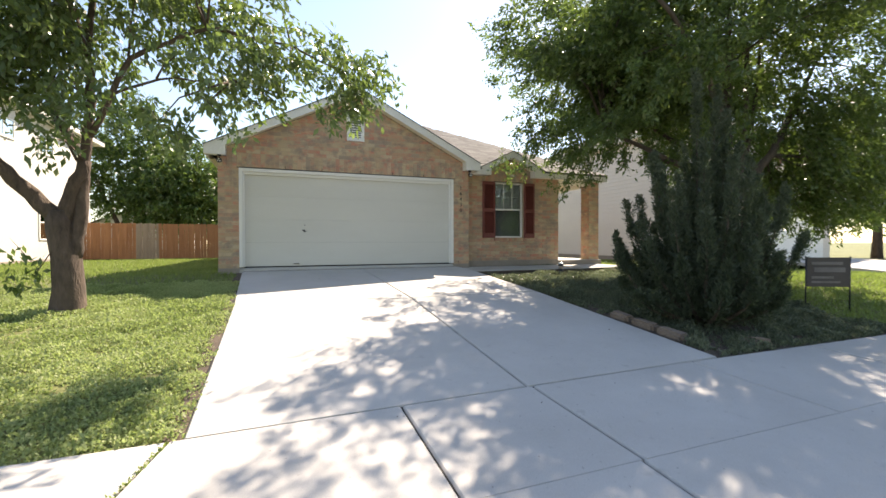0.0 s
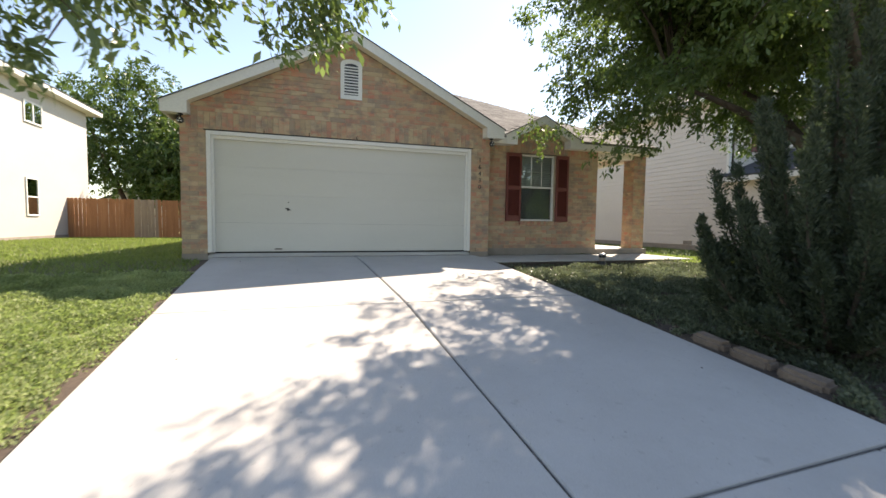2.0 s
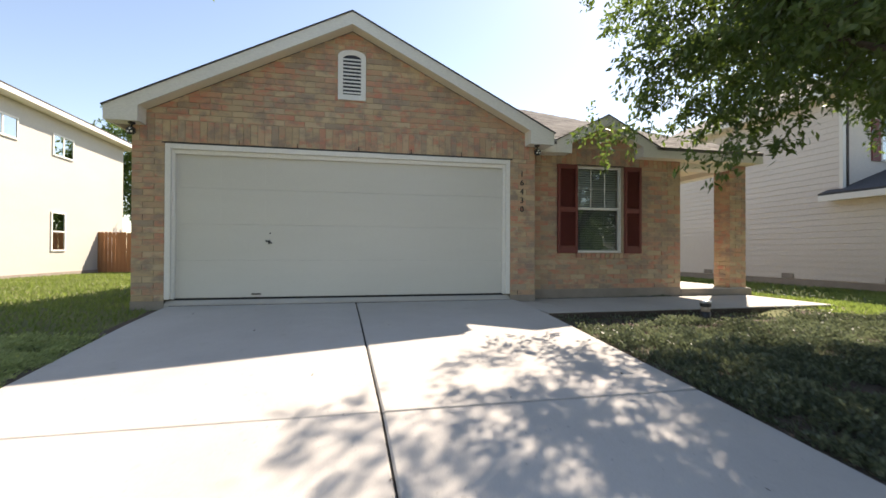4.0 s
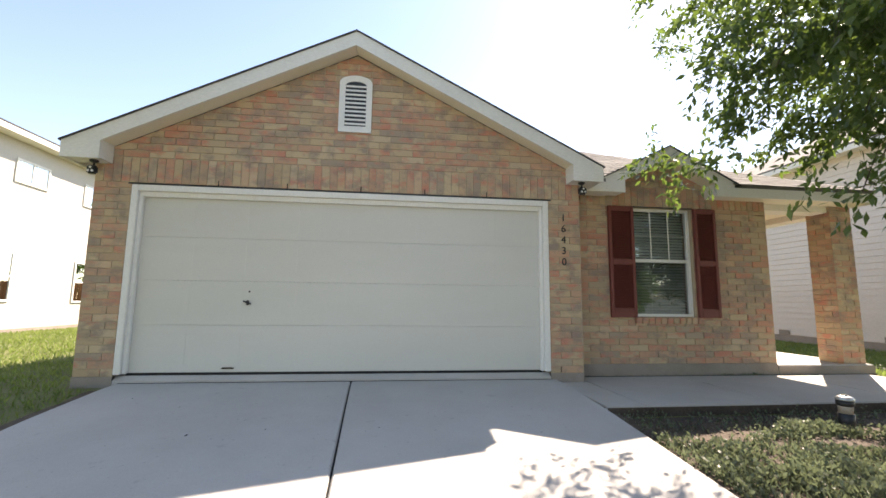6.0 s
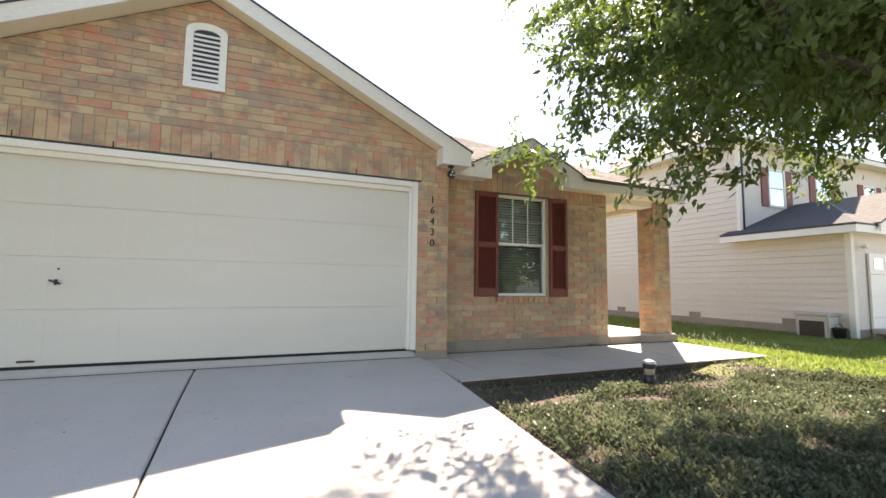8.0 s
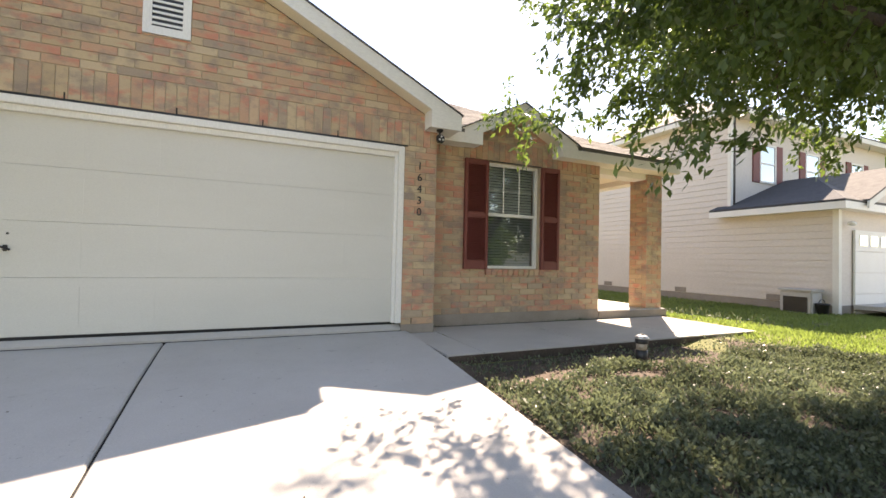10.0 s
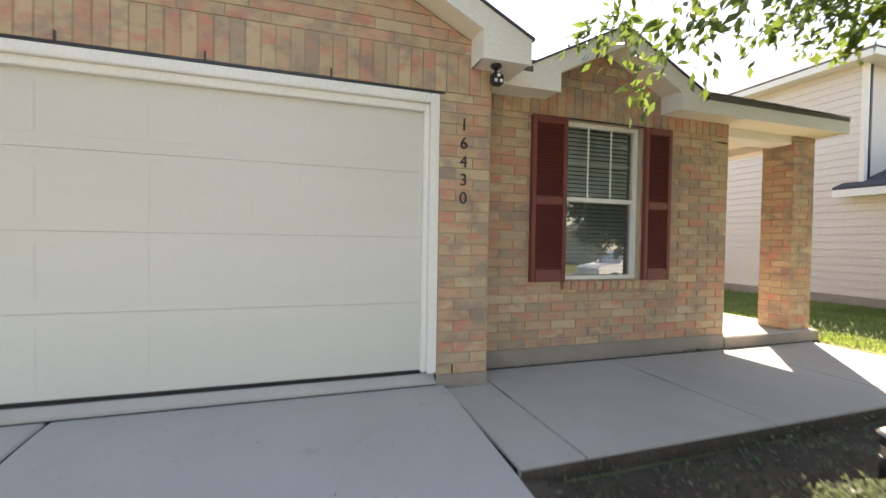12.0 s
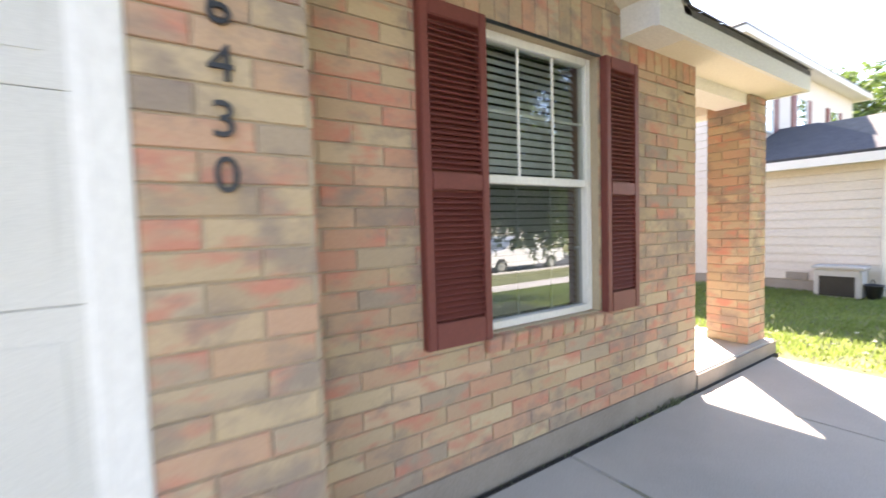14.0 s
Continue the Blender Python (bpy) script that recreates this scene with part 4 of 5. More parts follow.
prism(bm, [(17.5, 2.5), (22.3, 2.5), (19.9, 3.62)], "y", gy0 + 0.05, gy0 + 0.15)
part("gable_wall", bm, SIDING_C, rh)
for s in (-1, 1):
    bm = bmesh.new()
    prism(bm, [(19.9, 3.66), (19.9 + s * 2.42, 2.51), (19.9 + s * 2.42, 2.33), (19.9, 3.48)], "y", gy0 - 0.1, gy0 - 0.06)
    part("gable_fascia", bm, FASCIA, rh)
bm = bmesh.new()
bmesh.ops.create_cone(bm, cap_ends=True, segments=20, radius1=0.17, radius2=0.17, depth=0.06, matrix=Matrix.Translation((19.9, gy0 + 0.04, 2.95)) @ Matrix.Rotation(radians(90), 4, "X"))
part("round_vent", bm, TRIM, rh)
bm = bmesh.new()
for dims in ((gx0_, gx0_ + 0.03, gy0, gy1, 2.28, 2.465), (gx0_ + 0.03, gx1_, gy0, gy0 + 0.03, 2.28, 2.465)):
    box(bm, *dims)
part("garage_fascia", bm, TRIM, rh)
box_part("garage_soffit", (gx0_ + 0.03, gx1_, gy0 + 0.03, 13.65, 2.30, 2.32), FASCIA, rh)
gd = new("garage_door")
gd.parent = rh
for i in range(4):
    box_part("section", (17.75, 22.4, 10.63, 10.68, -0.42 + i * 0.56, 0.13 + i * 0.56), TRIM, gd, bevel=0.006)
for i in range(8):
    box_part("pane", (17.95 + i * 0.56, 18.35 + i * 0.56, 10.615, 10.628, 1.40, 1.68), GLASS_FAR, gd)
for lo, hi in ((18.55, 19.45), (21.2, 22.1), (24.3, 25.2)):
    house_window(rh, "y", 13.4, lo, hi, 3.55, 4.85, -1, False, True)
house_window(rh, "x", 17.0, 21.0, 21.9, 3.6, 4.9, -1)
for y in (12.1, 15.0, 18.3):
    box_part("crawl_vent", (16.975, 16.99, y - 0.2, y + 0.2, -0.14, 0.02), FOUNDATION, rh, "small grey crawl-space vent")
bm = bmesh.new()
bmesh.ops.create_uvsphere(bm, u_segments=12, v_segments=8, radius=0.09, matrix=Matrix.Translation((17.4, 10.55, 1.95)) @ Matrix.Diagonal((1.3, 1, 0.7, 1)))
part("porch_lamp", bm, LED, rh, "small white wall lamp")
settle(rh, rh_back)

# driveway of that house, seen past its corner
far_drive = slab("neighbour_driveway", [(17.6, 2.9), (22.6, 2.9), (22.6, 10.6), (17.6, 10.6)], None, lift=-0.02)
tagged(far_drive, "pale concrete driveway of the neighbouring house", "driveway", kind="structure")

# grill cart and bucket by the corner of that house
GREYP = surface("grey_plastic", (0.42, 0.41, 0.39), (0.55, 0.54, 0.52), 3.0, 0.5, 60, 0.08)
cart = thing("storage_box", "pale grey storage box with a black panel painted for the shade of an open front against the siding", "box", at=(16.62, 11.30, -0.42))
box_part("body", (-0.22, 0.28, -0.36, 0.36, 0.02, 0.60), GREYP, cart, bevel=0.03)
# body is closed: the hollow's shade is a black panel on its face
box_part("opening", (-0.235, -0.222, -0.27, 0.27, 0.06, 0.46), BLACK, cart, "black panel painted for the shade of an open front")
box_part("lid", (-0.26, 0.30, -0.40, 0.40, 0.60, 0.66), GREYP, cart, bevel=0.02)
for dx in (-0.18, 0.22):
    for dy in (-0.3, 0.3):
        box_part("foot", (dx - 0.03, dx + 0.03, dy - 0.03, dy + 0.03, -0.05, 0.025), BLACK, cart)
bk = thing("bucket", "black plastic bucket standing on the grass", "bucket", at=(16.6, 10.80, -0.44))
bm = bmesh.new()
lathe(bm, 0, 0, [(0.10, 0.0), (0.135, 0.30), (0.15, 0.31), (0.15, 0.34), (0.125, 0.33), (0.09, 0.05)])
part("body", bm, BLACK, bk)
bm = bmesh.new()
tube(bm, [(0.145 * math.cos(a), 0.02, 0.32 + 0.12 * math.sin(a)) for a in [i * math.pi / 10 for i in range(11)]], [0.008] * 11, 6)
part("handle", bm, BLACK, bk)

# low house behind the fence
fh = thing("neighbour_house", "distant pale gabled house behind the fence", "house", "neighbouring houses", at=(-10.6, 44, -1.2))
box_part("wall", (-4, 4, -3, 3, -0.2, 2.9), SIDING_W, fh)
bm = bmesh.new()
roof_sheet(bm, [(-4.3, -3.4, 2.8), (0, -3.4, 4.6), (0, 3.4, 4.6), (-4.3, 3.4, 2.8)], 0.08)
roof_sheet(bm, [(0, -3.4, 4.6), (4.3, -3.4, 2.8), (4.3, 3.4, 2.8), (0, 3.4, 4.6)], 0.08)
part("roof", bm, SHINGLE, fh)
bm = bmesh.new()
prism(bm, [(-4, 2.9), (4, 2.9), (0, 4.5)], "y", -3, -2.9)
part("gable", bm, SIDING_W, fh)

# house across the street, seen in the window's reflection
ah = thing("neighbour_house", "beige single-storey house across the street", "house", "neighbouring houses", at=(40, -24, -1.0))
box_part("wall", (-9, 9, -5, 5, -0.3, 2.9), SIDING_C, ah)
hip_roof(ah, -9, 9, -5, 5, 3.0, 0.45, SHINGLE, 0.5)
house_window(ah, "y", 5.0, -6, -4.5, 0.8, 2.2, 1)
house_window(ah, "y", 5.0, 5, 6.5, 0.8, 2.2, 1)
ah_door = new("garage_door")
ah_door.parent = ah
box_part("section", (-2.4, 2.4, 5.0, 5.05, -0.1, 2.1), TRIM, ah_door)

# ---- white pickup parked along the street ----
CARPAINT, cnt, cb = mat("white_car_paint", 0.25)
cn = noise_tex(cnt, world_coords(cnt), 3.0)
cnt.links.new(ramp(cnt, cn, [(0.3, (0.70, 0.71, 0.72)), (0.7, (0.78, 0.79, 0.80))]), cb.inputs["Base Color"])
cb.inputs["Coat Weight"].default_value = 0.6
truck = thing("pickup_truck", "white pickup truck parked at the near kerb", "truck", at=(20.6, -3.95, -1.13))
truck.rotation_euler = (0, 0, math.pi)
bm = bmesh.new()
prism(bm, [(-2.75, 0.45), (-2.75, 0.95), (-2.7, 1.08), (-1.05, 1.08), (-0.95, 1.10), (-0.75, 1.72), (-0.5, 1.82), (0.75, 1.82), (1.0, 1.72), (1.45, 1.14), (2.5, 1.04), (2.72, 0.9), (2.75, 0.45), (2.2, 0.36), (-2.2, 0.36)], "y", -0.92, 0.92)
bmesh.ops.bevel(bm, geom=list(bm.edges), offset=0.05, segments=2, affect="EDGES")
part("body", bm, CARPAINT, truck)
for s in (-1, 1):
    for pts in ([(-0.66, 1.2), (-0.5, 1.72), (0.18, 1.74), (0.18, 1.2)], [(0.28, 1.2), (0.28, 1.74), (0.72, 1.73), (1.22, 1.2)]):
        bm = bmesh.new()
        prism(bm, pts, "y", s * 0.922, s * 0.93)
        part("side_window", bm, GLASS_FAR, truck)
    for x in (-1.75, 1.75):
        w = new("wheel")
        w.parent = truck
        w.location = (x, s * 0.82, 0.38)
        for nm, r, d, m in (("tyre", 0.38, 0.26, RUBBER), ("rim", 0.23, 0.28, SILVER)):
            bm = bmesh.new()
            bmesh.ops.create_cone(bm, cap_ends=True, segments=24, radius1=r, radius2=r, depth=d, matrix=Matrix.Rotation(radians(90), 4, "X"))
            part(nm, bm, m, w)
box_part("bumper", (2.7, 2.85, -0.9, 0.9, 0.42, 0.62), SILVER, truck, "chrome bumper", bevel=0.03)
box_part("bumper", (-2.85, -2.7, -0.9, 0.9, 0.45, 0.62), SILVER, truck, "chrome bumper", bevel=0.03)


# ---- plants ----
def leaves_mesh(name, base, along, width, material, rs, fold=0.25, broad=0.45):
    """Folded four-cornered leaves: arrays of foot points, leaf vectors and half widths."""
    n = len(base)
    rnd = rs.normal(size=(n, 3))
    side = np.cross(along, rnd)
    side /= np.linalg.norm(side, axis=1, keepdims=True) + 1e-9
    up = np.cross(side, along)
    up /= np.linalg.norm(up, axis=1, keepdims=True) + 1e-9
    w = width[:, None]
    mid = base + along * broad
    co = np.stack([base, mid + side * w + up * w * fold, base + along, mid - side * w + up * w * fold], axis=1).reshape(-1, 3)
    quads = np.arange(4 * n).reshape(-1, 4)
    return fast_mesh(name, co, quads, material)


def noise_at(p, scale, seed):
    return np.array([noise.noise((x * scale + seed, y * scale, z * scale)) for x, y, z in p])


def crown_sites(envelopes, seed, gap=-0.12, freq=0.75, clump=1, spread=0.2):
    """Points inside ellipsoids (centre, radii, number), denser towards the rim, in sprays of several twigs, with gaps."""
    rs = np.random.RandomState(seed)
    out = []
    for c, r, n in envelopes:
        d = rs.normal(size=(n, 3))
        d /= np.linalg.norm(d, axis=1, keepdims=True)
        rad = rs.uniform(0.05, 1, size=(n, 1)) ** 0.42
        lump = 1 + 0.34 * noise_at(d * 1.0 + seed, 2.2, 5.0)[:, None]
        out.append(np.array(c) + d * rad * lump * np.array(r))
    p = np.concatenate(out)
    p = p[noise_at(p, freq, seed * 1.7) > gap]
    if clump > 1:
        p = np.repeat(p[rs.permutation(len(p))[:max(1, len(p) // clump)]], clump, axis=0)
        p = p + rs.normal(size=p.shape) * np.array((spread, spread, spread * 0.75))
    return p


def tree(name, label, trunk_path, radii, limbs, envelopes, seed, leaf, leaf_mat, bark, per=18, twig=0.55, droop=0.55, limb_count=26, gap=-0.12, group="", clump=1, spread=0.2):
    """A tree: trunk, limbs (paths), finer branches reaching into the crown, and a crown of single leaves set along twigs."""
    base = Vector(trunk_path[0])
    ob = thing(name, label, "tree", group, at=tuple(base))
    inv = Matrix.Translation(-base)
    rs = np.random.RandomState(seed)
    bm = bmesh.new()
    tube(bm, trunk_path, radii, 14)
    for v in bm.verts:
        v.co += 0.035 * radii[0] / 0.2 * noise.noise_vector(v.co * 5)
    bm.transform(inv)
    part("trunk", bm, bark, ob)
    for pts, r0, r1 in limbs:
        bm = bmesh.new()
        fine = []
        for k in range(len(pts) - 1):
            for s in range(4):
                fine.append(Vector(pts[k]).lerp(Vector(pts[k + 1]), s / 4) + 0.05 * noise.noise_vector(Vector(pts[k]) + Vector((s, k, seed))))
        fine.append(Vector(pts[-1]))
        tube(bm, fine, [r0 + (r1 - r0) * i / (len(fine) - 1) for i in range(len(fine))], 9)
        bm.transform(inv)
        part("limb", bm, bark, ob)
    sites = crown_sites(envelopes, seed, gap, 0.75, clump, spread)
    # branches from the limbs to places in the crown
    starts = [Vector(p) for pts, _, _ in limbs for p in pts[1:]]
    joined = bmesh.new()
    for i in range(limb_count * 3):
        end = Vector(sites[rs.randint(len(sites))])
        st = min(starts, key=lambda q: (q - end).length)
        L = (end - st).length
        if L < 0.4:
            continue
        m1 = st.lerp(end, 0.35) + Vector((0, 0, 0.12 * L)) + 0.1 * L * noise.noise_vector(end)
        m2 = st.lerp(end, 0.7) + Vector((0, 0, 0.10 * L)) + 0.1 * L * noise.noise_vector(end * 1.7)
        r = 0.010 + 0.009 * L
        bm = bmesh.new() if limb_count > 20 else joined
        tube(bm, [st, m1, m2, end], [r, r * 0.7, r * 0.42, 0.005], 5)
        if limb_count > 20:
            bm.transform(inv)
            part("branch", bm, bark, ob)
    if limb_count > 20:
        joined.free()
    else:
        joined.transform(inv)
        tagged(part("branchwork", joined, bark, ob), kind="stuff")
    # leaves along drooping twigs
    n = len(sites)
    centre = np.mean(sites, axis=0)
    out = sites - centre
    out /= np.linalg.norm(out, axis=1, keepdims=True)
    tw = out + 0.55 * rs.normal(size=(n, 3)) - np.array((0, 0, droop))
    tw /= np.linalg.norm(tw, axis=1, keepdims=True)
    t = rs.uniform(-0.5, 0.5, size=(n, per))
    foot = sites[:, None, :] + tw[:, None, :] * (t * twig)[:, :, None] + 0.045 * rs.normal(size=(n, per, 3))
    along = tw[:, None, :] * 0.6 + 0.65 * rs.normal(size=(n, per, 3)) - np.array((0, 0, 0.45))
    along /= np.linalg.norm(along, axis=2, keepdims=True)
    size = leaf * rs.uniform(0.65, 1.25, size=(n, per, 1))
    foot, along, size = foot.reshape(-1, 3), (along * size).reshape(-1, 3), size.reshape(-1)
    if clump > 1:
        tips = sites[::2]
        heels = tips - tw[::2] * twig * 0.75 + 0.04 * rs.normal(size=tips.shape)
        st = new("twigwork", leaves_mesh("twigwork", heels - np.array(base), tips - heels + tw[::2] * twig * 0.4, np.full(len(tips), 0.005), bark, rs))
        st.parent = ob
        tagged(st, kind="stuff")
    me = leaves_mesh("crown", foot - np.array(base), along, size * 0.21, leaf_mat, rs)
    c = new("crown", me)
    c.parent = ob
    return ob


# the leaning street tree beside the left edge of the drive
fx, fy = -1.66, 6.35
fz = ground_z(fx, fy) - 0.06
tree("street_tree", "two-stemmed street tree with rough bark and narrow green leaves",
     [(fx - 0.02, fy, fz - 0.1), (fx - 0.02, fy, fz + 0.05), (fx - 0.01, fy, fz + 0.35), (fx - 0.03, fy, fz + 0.75), (fx - 0.08, fy, fz + 1.10), (fx - 0.10, fy, fz + 1.34)],
     [0.24, 0.19, 0.165, 0.17, 0.145, 0.13],
     [([(fx - 0.10, fy, fz + 1.22), (fx - 0.42, fy - 0.05, fz + 1.62), (fx - 0.75, fy - 0.1, fz + 2.0), (fx - 1.5, fy - 0.3, fz + 3.1), (fx - 2.1, fy - 0.2, fz + 4.6)], 0.105, 0.035),
      ([(fx + 0.05, fy, fz + 0.72), (fx + 0.12, fy, fz + 1.2), (fx + 0.16, fy + 0.05, fz + 1.95), (fx + 0.26, fy, fz + 2.8), (fx + 0.22, fy, fz + 3.4), (fx + 0.4, fy, fz + 5.0)], 0.088, 0.03),
      ([(fx - 0.08, fy, fz + 1.20), (fx + 0.08, fy + 0.02, fz + 1.62), (fx + 0.16, fy + 0.04, fz + 2.0)], 0.10, 0.075),
      ([(fx + 0.20, fy + 0.05, fz + 2.3), (fx + 0.75, fy - 0.3, fz + 3.3), (fx + 1.7, fy - 0.7, fz + 3.65), (fx + 2.7, fy - 0.9, fz + 3.5), (fx + 3.4, fy - 0.95, fz + 3.2)], 0.040, 0.008),
      ([(fx + 0.26, fy, fz + 2.8), (fx + 1.1, fy - 0.5, fz + 3.0), (fx + 2.0, fy - 0.9, fz + 2.95)], 0.024, 0.006),
      ([(fx + 0.12, fy + 0.05, fz + 2.0), (fx - 0.4, fy + 0.5, fz + 2.8), (fx - 0.8, fy + 1.3, fz + 4.2)], 0.07, 0.02)],
     [((-2.6, 6.2, 4.3), (2.3, 2.2, 1.6), 1150), ((-2.1, 5.8, 2.75), (1.1, 1.0, 0.65), 340), ((-0.5, 5.9, 3.9), (1.3, 1.3, 0.75), 270), ((-3.0, 5.2, 2.1), (1.1, 0.8, 0.55), 180),
      ((0.3, 5.5, 2.9), (0.75, 0.7, 0.50), 70), ((1.3, 5.4, 2.75), (0.75, 0.6, 0.6), 76), ((2.0, 5.4, 3.0), (0.3, 0.4, 0.4), 20), ((0.7, 5.4, 2.2), (0.36, 0.4, 0.42), 34),
      ((0.55, 5.3, 1.70), (0.12, 0.15, 0.12), 8), ((1.85, 5.5, 2.5), (0.16, 0.2, 0.16), 8), ((-1.25, 5.4, 2.0), (0.4, 0.4, 0.35), 36), ((-0.35, 5.0, 1.85), (0.4, 0.3, 0.2), 16),
      ((0.4, 5.0, 2.15), (0.3, 0.3, 0.16), 12), ((1.2, 5.1, 2.45), (0.25, 0.3, 0.14), 10), ((-1.98, 6.25, 0.12), (0.05, 0.05, 0.04), 4)],
     21, 0.112, LEAF_LEFT, BARK, per=22, twig=0.5, gap=-0.2, clump=4, spread=0.14)

# the spreading tree on the other lawn
bx_, by_ = 9.5, 5.5
bz = ground_z(bx_, by_) - 0.06
tree("shade_tree", "spreading shade tree with dark trunk and dense drooping foliage",
     [(bx_, by_, bz - 0.1), (bx_, by_, bz + 0.1), (bx_ - 0.05, by_, bz + 0.8), (bx_ - 0.1, by_, bz + 1.5), (bx_ - 0.12, by_, bz + 1.9)],
     [0.24, 0.20, 0.165, 0.16, 0.15],
     [([(bx_ - 0.1, by_, bz + 1.6), (bx_ - 0.7, by_ + 0.3, bz + 2.4), (bx_ - 1.6, by_ + 0.8, bz + 3.0), (bx_ - 2.2, by_ + 1.2, bz + 3.35)], 0.10, 0.02),
      ([(bx_ - 0.1, by_, bz + 1.7), (bx_ - 0.3, by_, bz + 3.0), (bx_ - 0.6, by_ - 0.3, bz + 4.4), (bx_ - 0.8, by_ - 0.4, bz + 6.0)], 0.12, 0.03),
      ([(bx_ - 0.1, by_, bz + 1.7), (bx_ + 0.8, by_ - 0.2, bz + 2.8), (bx_ + 1.9, by_, bz + 4.0), (bx_ + 2.6, by_, bz + 5.0)], 0.10, 0.03),
      ([(bx_ - 0.1, by_, bz + 1.75), (bx_ - 1.0, by_ - 0.6, bz + 3.0), (bx_ - 2.2, by_ - 0.9, bz + 4.2), (bx_ - 3.4, by_ - 1.0, bz + 5.0)], 0.09, 0.025),
      ([(bx_ - 0.1, by_, bz + 1.8), (bx_ + 0.15, by_ - 0.1, bz + 3.2), (bx_ + 0.35, by_, bz + 4.6), (bx_ + 0.3, by_, bz + 6.0)], 0.075, 0.02),
      ([(bx_, by_, bz + 1.7), (bx_ + 0.5, by_ + 0.1, bz + 2.9), (bx_ + 1.0, by_ + 0.2, bz + 4.4), (bx_ + 1.2, by_ + 0.2, bz + 5.8)], 0.07, 0.02),
      ([(bx_ - 0.1, by_, bz + 1.75), (bx_ + 0.1, by_ + 1.2, bz + 3.2), (bx_ - 0.3, by_ + 2.6, bz + 4.3)], 0.08, 0.025)],
     [((9.3, 6.2, 4.8), (4.1, 4.1, 2.5), 4250), ((6.8, 5.8, 3.9), (1.5, 2.0, 1.3), 800), ((10.7, 8.0, 4.7), (2.8, 1.9, 1.6), 1080), ((10.9, 8.7, 5.5), (2.6, 1.6, 0.9), 620), ((7.6, 7.3, 4.8), (1.6, 1.4, 0.9), 400), ((7.3, 7.2, 3.4), (1.3, 1.1, 0.7), 200), ((6.5, 8.0, 3.2), (0.6, 0.5, 0.32), 36), ((6.28, 8.95, 2.50), (0.24, 0.2, 0.08), 10), ((6.5, 7.5, 1.60), (0.38, 0.28, 0.27), 26),
      ((7.9, 5.3, 3.7), (1.0, 1.0, 0.8), 130), ((7.2, 7.4, 2.3), (0.5, 0.4, 0.4), 24), ((7.5, 8.4, 2.85), (0.8, 0.5, 0.22), 45), ((8.6, 8.4, 3.0), (0.7, 0.5, 0.3), 50), ((12.0, 5.4, 2.6), (2.2, 1.9, 1.4), 1000), ((12.4, 5.6, 1.6), (1.7, 1.3, 1.1), 420), ((9.8, 7.9, 3.9), (2.0, 1.2, 1.0), 300)],
     8, 0.10, LEAF, BARK_DARK, per=34, twig=0.55, gap=-0.22, limb_count=40, clump=5, spread=0.17)


# the upright juniper at the corner of the drive
def juniper():
    rs = np.random.RandomState(4)
    base = Vector((6.74, 4.0, ground_z(6.74, 4.0) - 0.06))
    ob = thing("juniper", "dense dark green upright juniper with several pointed leaders", "shrub", at=tuple(base))
    tips = [(-0.08, 0.10, 3.65), (0.22, -0.15, 3.0), (-0.65, 0.85, 1.75), (-0.95, 0.75, 1.25), (-0.45, 0.5, 2.45), (-1.05, 0.6, 0.95), (0.05, -0.1, 3.3)]
    for ring, (r, n, h) in enumerate(((0.36, 5, 2.9), (0.66, 8, 2.2), (0.88, 11, 1.6), (1.02, 13, 1.0), (1.05, 12, 0.5))):
        for i in range(n):
            a = math.tau * (i + 0.37 * ring) / n + rs.uniform(-0.2, 0.2)
            d = r * rs.uniform(0.85, 1.12)
            tips.append((d * math.cos(a), d * math.sin(a), h * rs.uniform(0.78, 1.2)))
    for tip in tips:
        tip = np.array(tip)
        foot, knee = tip * (0.12, 0.12, 0.0), tip * (0.85, 0.85, 0.38)
        bm = bmesh.new()
        tube(bm, [Vector(((1 - t) ** 2 * foot + 2 * t * (1 - t) * knee + t * t * tip).tolist()) for t in (0.0, 0.3, 0.6, 0.93)], [0.045, 0.028, 0.016, 0.004], 6)
        part("stem", bm, BARK_DARK, ob)
        n = int(30 + 26 * tip[2])
        t = (rs.uniform(0.06, 1.0, size=n) ** 0.9)[:, None]
        at = (1 - t) ** 2 * foot + 2 * t * (1 - t) * knee + t * t * tip
        tang = 2 * (1 - t) * (knee - foot) + 2 * t * (tip - knee)
        tang /= np.linalg.norm(tang, axis=1, keepdims=True)
        a = rs.uniform(0, math.tau, size=n)
        out = np.stack([np.cos(a), np.sin(a), np.zeros(n)], axis=1)
        shoot = tang * 0.6 + out * (0.50 - 0.30 * t) + np.array((0, 0, 0.45)) + 0.12 * rs.normal(size=(n, 3))
        shoot /= np.linalg.norm(shoot, axis=1, keepdims=True)
        length = (0.42 - 0.29 * t) * rs.uniform(0.7, 1.2, size=(n, 1))
        m = 62
        u = rs.uniform(0, 1, size=(n, m, 1)) ** 0.8
        side = rs.normal(size=(n, m, 3))
        p = at[:, None] + shoot[:, None] * length[:, None] * u + side * (0.038 * (1.08 - u))
        al = shoot[:, None] * 0.8 + 0.42 * side + np.array((0, 0, 0.2))
        al /= np.linalg.norm(al, axis=2, keepdims=True)
        s = rs.uniform(0.028, 0.06, size=(n, m, 1))
        p, al, s = p.reshape(-1, 3), (al * s).reshape(-1, 3), s.reshape(-1)
        p[:, 2] = np.maximum(p[:, 2], 0.05)
        c = new("foliage", leaves_mesh("foliage", p, al, s * 0.15, JUNIPER, rs))
        c.parent = ob


juniper()

